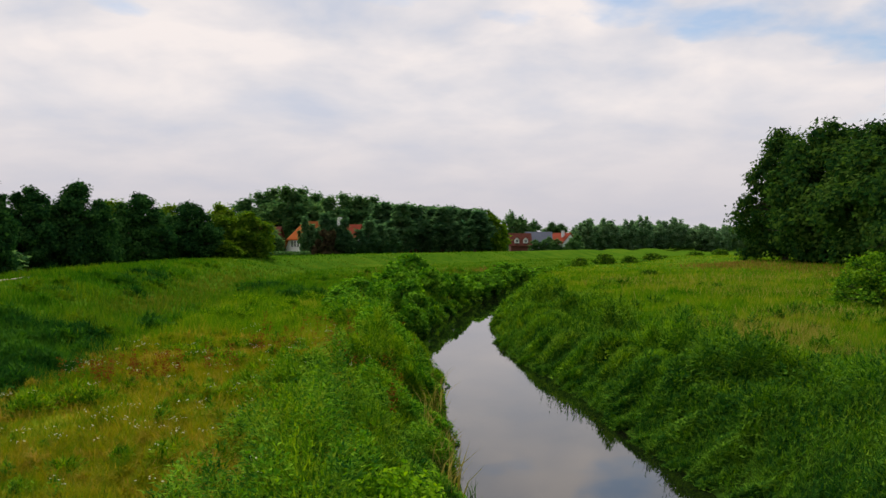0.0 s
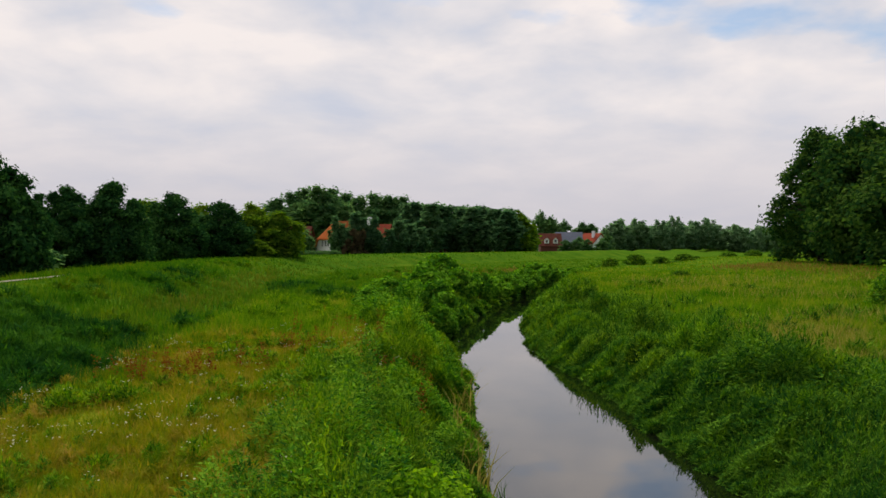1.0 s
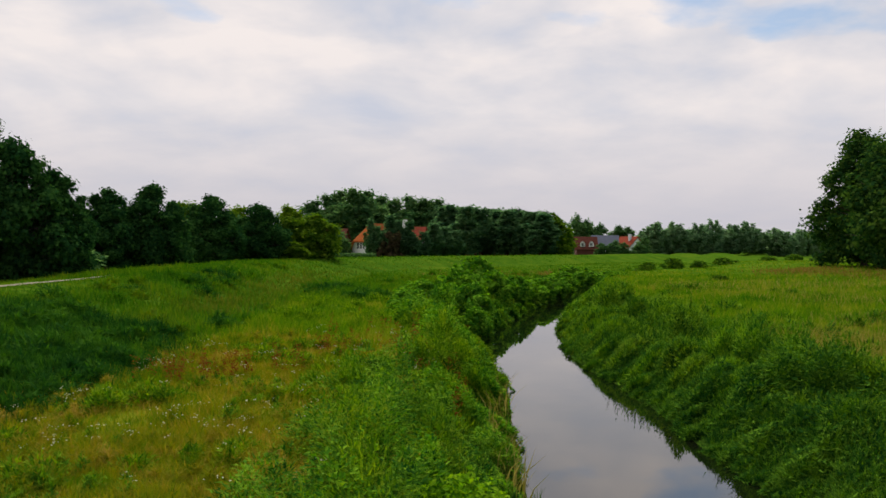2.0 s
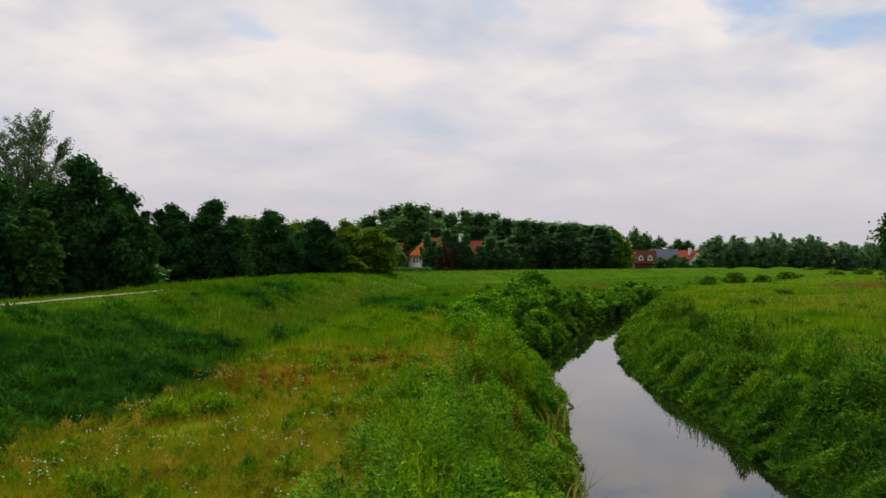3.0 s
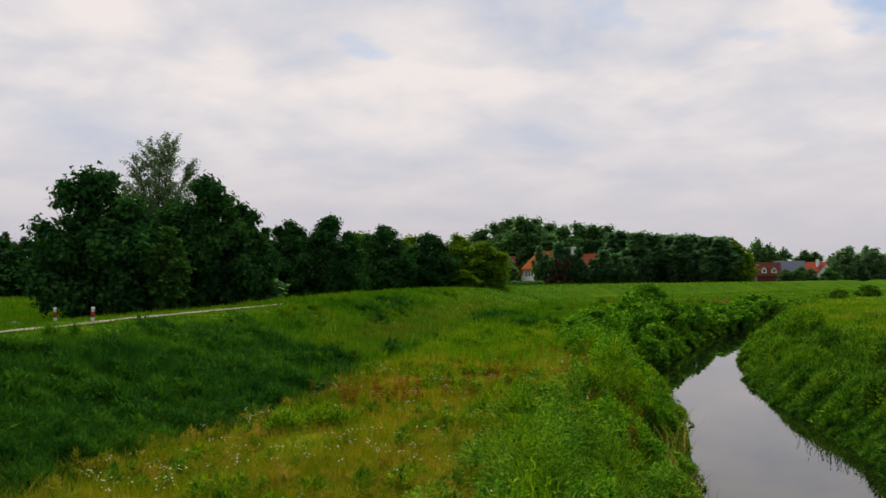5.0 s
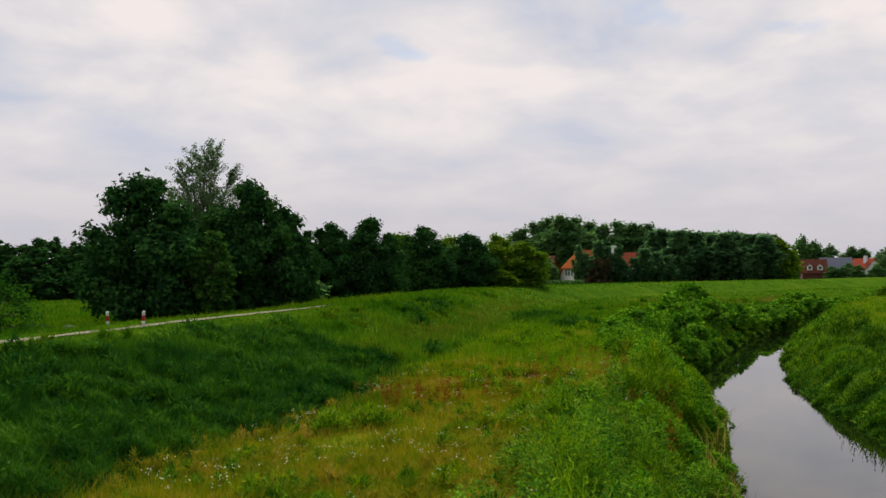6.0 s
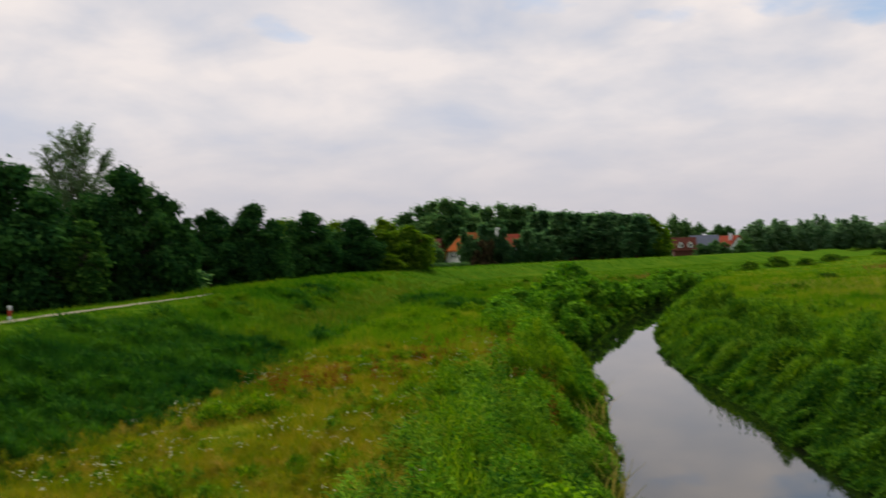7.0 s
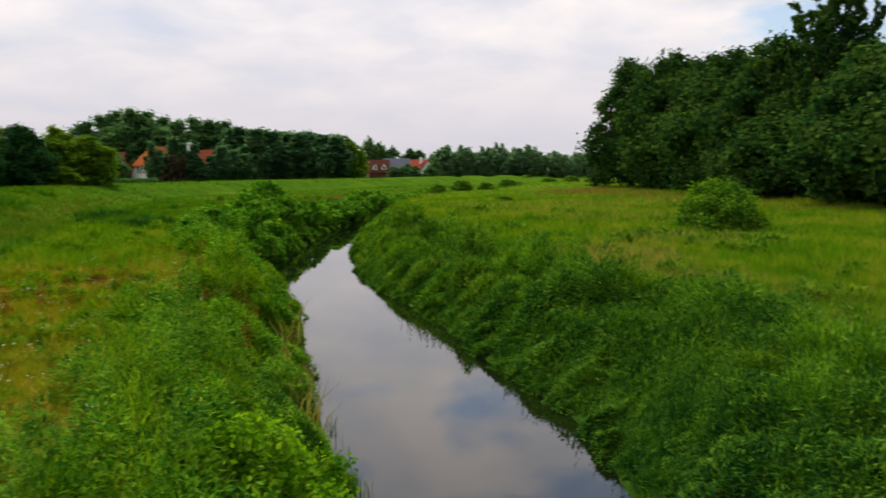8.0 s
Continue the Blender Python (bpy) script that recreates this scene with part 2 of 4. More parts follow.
SHORE_L = curve_of([(-400, -60), (-60, -2), (0, 1.8), (12, 0.72), (20, 0.15), (29, -0.05), (35, -0.6), (40, -1.3), (46, -0.9),
                    (54, 0.2), (63, 1.5), (75, 4.0), (90, 6.9), (106, 10.0), (122, 13.4), (150, 29), (220, 62), (500, 230)])
SHORE_R = curve_of([(-400, -56), (-60, 2), (0, 5.2), (12, 5.0), (16, 5.45), (20, 5.0), (29, 4.22), (35, 3.18), (40, 2.8), (46, 2.97),
                    (54, 3.4), (63, 4.6), (75, 6.4), (90, 8.9), (106, 11.8), (122, 15.4), (150, 31), (220, 65), (500, 233)])
DIKE = curve_of([(-400, 40), (-150, -6), (-40, -21), (0, -21.6), (20, -22.4), (32, -23.6), (45, -24.6), (66, -26.5), (95, -29.5),
                 (122, -28), (140, -21.5), (165, -9), (195, 9), (307, 66), (496, 192), (900, 480)])


def slope_of(f, y):
    return 1 / np.sqrt(1 + ((f(np.asarray(y) + 1.0) - f(np.asarray(y) - 1.0)) / 2) ** 2)


def step(a, b, v):
    t = np.clip((v - a) / (b - a), 0, 1)
    return t * t * (3 - 2 * t)


def lumps(x, y, size, seed=0):
    """Smooth value noise, 0 to 1, with knots every `size` metres."""
    x, y = np.asarray(x, float) / size + 17.3 * seed, np.asarray(y, float) / size - 9.1 * seed
    i, j = np.floor(x).astype(np.int64), np.floor(y).astype(np.int64)
    u, v = x - i, y - j
    u, v = u * u * (3 - 2 * u), v * v * (3 - 2 * v)

    def h(a, b):
        n = (a * 374761393 + b * 668265263 + seed * 1442695041) & 0x7FFFFFFF
        n = ((n ^ (n >> 13)) * 1274126177) & 0x7FFFFFFF
        return ((n ^ (n >> 16)) & 0xFFFF) / 65535.0
    return (h(i, j) * (1 - u) + h(i + 1, j) * u) * (1 - v) + (h(i, j + 1) * (1 - u) + h(i + 1, j + 1) * u) * v


def shore_gap(x, y):
    """Metres from the water's edge: left and right of the stream, negative over the water."""
    c = slope_of(SHORE_L, y)
    return (SHORE_L(y) - x) * c, (x - SHORE_R(y)) * c


def land(x, y):
    x, y = np.asarray(x, float), np.asarray(y, float)
    gl, gr = shore_gap(x, y)
    u = (x - DIKE(y)) * slope_of(DIKE, y)               # right of the crest's middle is positive
    base = 1.15 + 0.25 * (lumps(x, y, 9, 1) - 0.5) + 0.12 * (lumps(x, y, 3, 2) - 0.5)
    rise = step(27, 45, x - 0.1 * (y - 60)) * step(20, 45, y) * (1 - step(170, 230, y))
    base = base + np.where(gr > 0, 0.15 + 1.0 * rise, 0)
    dip = step(9, 11, u) * (1 - step(11, 13.5, u)) * 0.25
    wet = base - dip
    crest = 2.8 + 0.08 * (lumps(x, y, 6, 4) - 0.5)
    river_side = wet + (crest - wet) * (1 - step(1.8, 10.5, u))
    dry = 1.7 + 0.3 * (lumps(x, y, 15, 5) - 0.5)
    land_side = dry + (crest - dry) * (1 - step(1.8, 8.0, -u))
    z = np.where(u > 0, river_side, land_side)
    g = np.maximum(gl, gr)
    bank = step(-0.15, 2.0, g)
    z = np.where(g > 0, z * bank, -0.6 * step(0, 1.0, -g))
    return z


def zone(x, y):
    """0 bank, 1 meadow, 2 dike, 3 field, 4 the weedy foot of the dike, 5 a dry strip low on the dike."""
    gl, gr = shore_gap(x, y)
    u = (x - DIKE(y)) * slope_of(DIKE, y)
    edge = 3.4 + 2.0 * (lumps(x, y, 4, 8) - 0.5)
    z = np.where(gr > gl, 3, 1)
    z = np.where((z == 1) & (u < 10.2 + 0.9 * step(15, 27, y) + 0.9 * (lumps(x, y, 3, 9) - 0.5)), 2, z)
    z = np.where((z == 1) & (y + 12 * (lumps(x, y, 3.5, 13) - 0.5) > 31), 3, z)        # greener farther out
    z = np.where((z == 3) & (gl > gr) & (y + 14 * (lumps(x, y, 5, 15) - 0.5) > 50), 2, z)
    dry = (u > 6.6 + 1.5 * (lumps(x, y, 5, 14) - 0.5)) & (u < 9.8) & (y > 40) & (y < 150)
    z = np.where((z == 2) & dry, 5, z)
    foot = (u > 3.4) & (0.7 * lumps(x, y, 4, 12) + np.minimum((28 - y) * 0.045, 0.5) > 0.32)
    z = np.where((z == 2) & foot, 4, z)
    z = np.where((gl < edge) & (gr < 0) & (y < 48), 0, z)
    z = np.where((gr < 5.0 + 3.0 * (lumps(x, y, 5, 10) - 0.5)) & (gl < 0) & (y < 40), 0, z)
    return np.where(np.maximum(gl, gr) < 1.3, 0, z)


def mesh_of(name, verts, faces, mats, smooth=False, index=None):
    """A mesh from arrays: verts n x 3, faces a list of arrays with 3 or 4 columns."""
    me = bpy.data.meshes.new(name)
    faces = [np.asarray(f, np.int32) for f in (faces if isinstance(faces, list) else [faces]) if len(f)]
    loops = np.concatenate([f.ravel() for f in faces])
    totals = np.concatenate([np.full(len(f), f.shape[1], np.int32) for f in faces])
    starts = np.concatenate([[0], np.cumsum(totals)[:-1]]).astype(np.int32)
    me.vertices.add(len(verts))
    me.vertices.foreach_set("co", np.asarray(verts, np.float32).ravel())
    me.loops.add(len(loops))
    me.loops.foreach_set("vertex_index", loops)
    me.polygons.add(len(totals))
    me.polygons.foreach_set("loop_start", starts)
    if index is not None:
        me.polygons.foreach_set("material_index", np.asarray(index, np.int32))
    me.polygons.foreach_set("use_smooth", np.full(len(totals), smooth))
    for m in mats:
        me.materials.append(m)
    me.update(calc_edges=True)
    me.validate()
    return me


def thing(name, at, label, category, group="", turn=0.0):
    e = new(name)
    e.empty_display_size = 0.3
    e.matrix_world = pose(at[0], at[1], at[2], 0, 0, turn)
    return tagged(e, label, category, group)


def piece(name, me, parent, label=""):
    ob = new(name, me)
    ob.parent = parent
    return tagged(ob, label) if label else ob


def ground():
    az = np.radians(np.concatenate([np.arange(-58, 58, 0.45), np.arange(58, 302, 2.0)]))
    r = np.concatenate([[0.02], np.arange(0.4, 6, 0.4), np.geomspace(6, 260, 150), np.geomspace(275, 3200, 22)])
    A, R = np.meshgrid(az, r)
    x, y = np.sin(A) * R, np.cos(A) * R
    z = land(x, y)
    far = step(300, 700, R)
    z = z * (1 - far) + 1.4 * far
    n, m = len(az), len(r)
    verts = np.stack([x, y, z], -1).reshape(-1, 3)
    i, j = np.meshgrid(np.arange(m - 1), np.arange(n), indexing="ij")
    quads = np.stack([i * n + j, (i + 1) * n + j, (i + 1) * n + (j + 1) % n, i * n + (j + 1) % n], -1).reshape(-1, 4)[:, ::-1]
    mid = verts[quads].mean(1)
    ragged = step(8, 14, np.hypot(mid[:, 0], mid[:, 1]))
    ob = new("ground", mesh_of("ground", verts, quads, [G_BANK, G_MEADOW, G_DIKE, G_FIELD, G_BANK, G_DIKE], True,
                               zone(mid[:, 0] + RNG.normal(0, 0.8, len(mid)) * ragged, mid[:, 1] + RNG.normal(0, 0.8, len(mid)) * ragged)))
    tagged(ob, "flood meadow with a grassy dike and river banks", "ground", kind="structure")


def ribbon(name, f, half, ys, z, mat):
    x, c = f(ys), slope_of(f, ys)
    s = np.sqrt(1 - c * c) * np.sign(f(ys + 1.0) - f(ys - 1.0))
    k = np.linspace(-1, 1, 5)
    half = np.broadcast_to(half(ys) if callable(half) else half, ys.shape)[:, None]
    vx = x[:, None] + c[:, None] * half * k
    vy = ys[:, None] - s[:, None] * half * k
    vz = z(vx, vy)
    n = len(ys)
    v = np.stack([vx, vy, vz], -1).reshape(-1, 3)
    i, j = np.meshgrid(np.arange(n - 1), np.arange(4), indexing="ij")
    q = np.stack([i * 5 + j, i * 5 + j + 1, (i + 1) * 5 + j + 1, (i + 1) * 5 + j], -1).reshape(-1, 4)
    return new(name, mesh_of(name, v, q, [mat], True))


ground()
_ys = np.concatenate([np.arange(-300, 0, 20.0), np.arange(0, 160, 2.0), np.arange(160, 480, 10.0)])
tagged(ribbon("water", lambda y: (SHORE_L(y) + SHORE_R(y)) / 2, 4.5, _ys, lambda x, y: 0 * x, M_WATER),
       "still river water mirroring a cloudy sky", "river", kind="structure")

# ---- plants made of many small blades or leaves ----


def frame_of(n):
    """Two directions across each of the normals n."""
    a = np.where(np.abs(n[:, 2:3]) > 0.9, [[1.0, 0, 0]], [[0, 0, 1.0]])
    u = np.cross(n, a)
    u /= np.linalg.norm(u, axis=1, keepdims=True)
    return u, np.cross(n, u)


def leaf_arrays(c, n, size, aspect=0.55, spin=None, rng=RNG):
    """Pointed leaves, folded a little along the middle: centres c, normals n, lengths size."""
    n = n / np.maximum(np.linalg.norm(n, axis=1, keepdims=True), 1e-6)
    u, v = frame_of(n)
    a = rng.uniform(0, 2 * np.pi, len(c)) if spin is None else spin
    d = u * np.cos(a)[:, None] + v * np.sin(a)[:, None]
    e = np.cross(n, d)
    L = (size * 0.5)[:, None]
    fold = n * L * 0.25
    verts = np.stack([c - d * L, c + e * L * aspect + fold, c + d * L, c - e * L * aspect + fold], 1).reshape(-1, 3)
    k = np.arange(len(c))[:, None] * 4
    return verts, np.concatenate([k + [[0, 1, 2]], k + [[0, 2, 3]]])


def tri_leaf_arrays(c, n, size, rng):
    """Small clumps far away, one triangle each."""
    n = n / np.maximum(np.linalg.norm(n, axis=1, keepdims=True), 1e-6)
    u, v = frame_of(n)
    a = rng.uniform(0, 2 * np.pi, len(c))
    out = []
    for k in range(3):
        b = a + k * 2.094
        out.append(c + (u * np.cos(b)[:, None] + v * np.sin(b)[:, None]) * (size * 0.55)[:, None])
    return np.stack(out, 1).reshape(-1, 3), np.arange(len(c) * 3).reshape(-1, 3)


def blades(x, y, height, width, lean, rng):
    """Bent blades in two stages."""
    n = len(x)
    z = land(x, y) - 0.03
    a = rng.uniform(0, 2 * np.pi, n)
    b = rng.uniform(0, 2 * np.pi, n)
    side = np.stack([np.cos(a), np.sin(a), 0 * a], 1) * (width * 0.5)[:, None]
    bend = np.stack([np.cos(b), np.sin(b), 0 * b], 1) * (height * lean * rng.uniform(0.2, 1.0, n))[:, None]
    p0 = np.stack([x, y, z], 1)
    up = np.zeros((n, 3))
    up[:, 2] = height
    p1 = p0 + up * 0.55 + bend * 0.3
    p2 = p0 + up + bend
    v = np.stack([p0 - side, p0 + side, p1 + side * 0.8, p1 - side * 0.8, p2], 1).reshape(-1, 3)
    k = np.arange(n)[:, None] * 5
    return v, [k + [[0, 1, 2]], k + [[0, 2, 3]], k + [[3, 2, 4]]]


def spikes(x, y, height, width, lean, rng):
    n = len(x)
    z = land(x, y) - 0.03
    a, b = rng.uniform(0, 2 * np.pi, n), rng.uniform(0, 2 * np.pi, n)
    side = np.stack([np.cos(a), np.sin(a), 0 * a], 1) * (width * 0.5)[:, None]
    tip = np.stack([np.cos(b) * height * lean, np.sin(b) * height * lean, height], 1)
    p0 = np.stack([x, y, z], 1)
    return np.stack([p0 - side, p0 + side, p0 + tip], 1).reshape(-1, 3), np.arange(n * 3).reshape(-1, 3)


def scatter(n, r0, r1, power, rng, a0=-50, a1=43):
    """Places on the land ahead, thinning out with distance."""
    q = 1 - power
    r = (r0 ** q + rng.uniform(0, 1, n) * (r1 ** q - r0 ** q)) ** (1 / q)
    a = np.radians(rng.uniform(a0, a1, n))
    return np.sin(a) * r, np.cos(a) * r, r


def on_path(x, y):
    return np.abs((x - DIKE(y)) * slope_of(DIKE, y) + 0.2) < 0.1 + 0.42 * lumps(x, y, 1.2, 71)


def grass():
    rng = np.random.default_rng(11)
    near = scatter(165000, 8.5, 30, 1.1, rng)
    far = scatter(310000, 26, 210, 1.35, rng)
    rows = {1: ("meadow_grass", M_MEADOW, 0.33, "tall yellow-green meadow grass with dry stalks"),
            2: ("dike_grass", M_DIKE, 0.42, "rank dark green grass on the dike"),
            3: ("field_grass", M_FIELD, 0.45, "tall green and straw-coloured field grass"),
            5: ("olive_grass", M_OLIVE, 0.36, "dry olive-brown grass low on the dike"),
            4: ("slope_grass", M_WEED, 0.48, "rank dark grass at the foot of the dike"),
            0: ("bank_grass", M_SHORE, 0.3, "lush green grass along the river bank")}
    for k, (name, mat, tall, label) in rows.items():
        parts_v, parts_f, base = [], [], 0
        for i, (x, y, r) in enumerate((near, far)):
            gl, gr = shore_gap(x, y)
            where = zone(x + rng.normal(0, 0.9, len(x)), y + rng.normal(0, 1.2, len(x)))
            keep = (where == k) & (np.maximum(gl, gr) > 0.05) & ~on_path(x, y)
            if k == 0:
                keep &= rng.uniform(0, 1, len(x)) < 0.5
            x, y, r = x[keep], y[keep], r[keep]
            lump = lumps(x, y, 1.6, 21) * 0.6 + lumps(x, y, 0.6, 22) * 0.4
            h = tall * (0.35 + 1.2 * lump) * rng.uniform(0.6, 1.25, len(x))
            crest = np.abs((x - DIKE(y)) * slope_of(DIKE, y))
            h *= np.maximum(0.3 + 0.7 * step(2.0, 5.0, crest), step(38, 52, y))
            h *= 1 - 0.5 * step(70, 140, r)
            w = np.maximum(0.011, r * 0.00085) * rng.uniform(0.7, 1.4, len(x))
            if i == 0:
                v, f = blades(x, y, h, w, 0.85, rng)
                f = np.concatenate(f)
            else:
                v, f = spikes(x, y, h, w * 1.5, 0.4, rng)
            parts_v.append(v)
            parts_f.append(f + base)
            base += len(v)
        ob = new(name, mesh_of(name, np.concatenate(parts_v), np.concatenate(parts_f), [mat]))
        tagged(ob, label, "grass", kind="stuff")


def herbs(name, label, mat, spots, tall, leaves, leaf, rng, slim=0.3, rise=0.6, seed=31):
    """Leafy weeds: narrow leaves all the way up a stalk at each spot. rise: how steeply the leaves stand."""
    x, y = spots
    lump = step(0.15, 0.85, lumps(x, y, 1.5, seed) * 0.6 + lumps(x, y, 0.7, seed + 1) * 0.4)
    h = tall * (0.12 + 1.15 * lump) * rng.uniform(0.75, 1.2, len(x))
    keep = h > 0.14
    x, y, h = x[keep], y[keep], h[keep]
    n, k = len(x), len(x) * leaves
    z = land(x, y)
    grown = 1 + np.maximum(0, np.hypot(x, y) - 14) / 34
    t = np.tile(np.linspace(0.12, 1.0, leaves), n) + rng.uniform(-0.05, 0.05, k)
    X, Y, Z, H, S = (np.repeat(v, leaves) for v in (x, y, z, h, grown))
    lx, ly = (np.repeat(rng.normal(0, 0.18, n), leaves) for _ in range(2))
    a = rng.uniform(0, 2 * np.pi, k)
    p = rng.normal(rise, 0.35, k) + 0.5 * t
    L = leaf * S * (1.3 - 0.6 * t) * rng.uniform(0.6, 1.4, k)
    d = np.stack([np.cos(a) * np.cos(p), np.sin(a) * np.cos(p), np.sin(p)], 1)
    c = np.stack([X + lx * t * H, Y + ly * t * H, Z + t * H - 0.5 * L * np.sin(p)], 1)
    across = np.stack([-np.sin(a), np.cos(a), 0.3 * rng.normal(0, 1, k)], 1) * (L * slim * 0.5)[:, None]
    mid = c + d * (L * 0.45)[:, None]
    v = np.stack([c - across * 0.3 + d * (L * 0.1)[:, None], mid + across, c + d * L[:, None], mid - across], 1)
    if slim < 0.35:
        v = np.stack([c - across, c + across, c + d * L[:, None]], 1).reshape(-1, 3)
        f = np.arange(k * 3).reshape(-1, 3)
    else:
        v = v.reshape(-1, 3)
        i = np.arange(k)[:, None] * 4
        f = np.concatenate([i + [[0, 1, 2]], i + [[0, 2, 3]]])
    tagged(new(name, mesh_of(name, v, f, [mat])), label, "plants", kind="stuff")


def clumps(name, label, mat, x, y, wide, tall, leaves, leaf, rng, slim=0.3, droop=0.0):
    """Mounds of leafy weeds: leaves over the domed outside of each mound."""
    n, dist = len(x), np.hypot(x, y)
    many = (leaves * np.where(dist < 20, 1.25, np.where(dist < 32, 1.0, 0.75))).astype(int)        # more and smaller leaves close by
    k = int(many.sum())
    X, Y, R, H = (np.repeat(v, many) for v in (x, y, wide, tall))
    a = rng.uniform(0, 2 * np.pi, k)
    q = np.sqrt(rng.uniform(0, 1, k))
    lob = 1 + 0.22 * np.sin(3 * a + np.repeat(rng.uniform(0, 6.3, n), many)) + 0.14 * np.sin(7 * a + np.repeat(rng.uniform(0, 6.3, n), many))
    px, py = X + np.cos(a) * q * R * lob, Y + np.sin(a) * q * R * lob
    pz = land(px, py) + H * np.sqrt(np.maximum(0.02, 1 - q * q)) * rng.uniform(0.45, 1.0, k) * (0.8 + 0.35 * lumps(px, py, 0.3, 77))
    pz = np.maximum(pz, 0.02)
    L = leaf * np.where(np.hypot(X, Y) < 20, 0.92, 1.0) * (1 + np.maximum(0, np.hypot(X, Y) - 14) / 30) * rng.uniform(0.6, 1.5, k)
    p = 1.15 - 0.9 * q - droop + rng.normal(0, 0.35, k)
    b = a + rng.normal(0, 0.7, k)
    d = np.stack([np.cos(b) * np.cos(p), np.sin(b) * np.cos(p), np.sin(p)], 1)
    c = np.stack([px, py, pz], 1) - d * (L * 0.4)[:, None]
    across = np.stack([-np.sin(b), np.cos(b), 0.3 * rng.normal(0, 1, k)], 1) * (L * slim * 0.5)[:, None]
    if slim < 0.35:
        v = np.stack([c - across, c + across, c + d * L[:, None]], 1).reshape(-1, 3)
        f = np.arange(k * 3).reshape(-1, 3)
    else:
        mid = c + d * (L * 0.42)[:, None] + [0, 0, 0.01]
        v = np.stack([c, mid + across, c + d * L[:, None], mid - across], 1).reshape(-1, 3)
        i = np.arange(k)[:, None] * 4
        f = np.concatenate([i + [[0, 1, 2]], i + [[0, 2, 3]]])
    tagged(new(name, mesh_of(name, v, f, [mat])), label, "plants", kind="stuff")


def bank_mounds(n, side, g0, g1, y0, y1, rng, low=0.35, slope=0.9, most=1.25, size=(0.22, 0.62)):
    """Places and sizes of mounds on a bank: low at the water, taller up the bank."""
    x, y = strip(n, rng, side, g0, g1, y0, y1)
    g = np.maximum(*shore_gap(x, y))
    keep = lumps(x, y, 2.0, 66) > (g - 0.55 * g1) / (0.45 * g1)          # ragged towards the meadow
    x, y, g = x[keep], y[keep], g[keep]
    n = len(x)
    r = rng.uniform(*size, n) * (1 + y / 60)
    h = np.minimum(low + slope * g - land(x, y), most) * rng.uniform(0.3, 1.55, n)
    h *= 1 - 0.55 * step(0.5 * g1, 0.9 * g1, g)
    r = np.minimum(r, 0.25 + 0.65 * np.maximum(g, 0))
    return x, y, r, np.maximum(h, 0.18)


def strip(n, rng, side, g0, g1, y0, y1):
    """Random places between g0 and g1 metres from the water's edge, thinner with distance."""
    y = y0 * (y1 / y0) ** rng.uniform(0, 1, n)
    g = rng.uniform(g0, g1, n)
    return (SHORE_L(y) - g if side < 0 else SHORE_R(y) + g), y


# ---- trees and shrubs ----


def tube_arrays(points, radii, sides, base):
    p, r = np.array(points, float), np.array(radii, float)
    d = np.gradient(p, axis=0)
    d /= np.linalg.norm(d, axis=1, keepdims=True)
    u, v = frame_of(d)
    a = np.arange(sides) * 2 * np.pi / sides
    ring = p[:, None] + (u[:, None] * np.cos(a)[None, :, None] + v[:, None] * np.sin(a)[None, :, None]) * r[:, None, None]
    i, j = np.meshgrid(np.arange(len(p) - 1), np.arange(sides), indexing="ij")
    q = np.stack([i * sides + j, i * sides + (j + 1) % sides, (i + 1) * sides + (j + 1) % sides, (i + 1) * sides + j], -1)
    return ring.reshape(-1, 3), q.reshape(-1, 4) + base


class Wood:
    """Collects tubes into one mesh."""

    def __init__(self):
        self.v, self.f, self.n = [], [], 0

    def add(self, points, radii, sides=6):
        v, f = tube_arrays(points, radii, sides, self.n)
        self.v.append(v)
        self.f.append(f)
        self.n += len(v)

    def mesh(self, name, mat):
        return mesh_of(name, np.concatenate(self.v), np.concatenate(self.f), [mat], True)


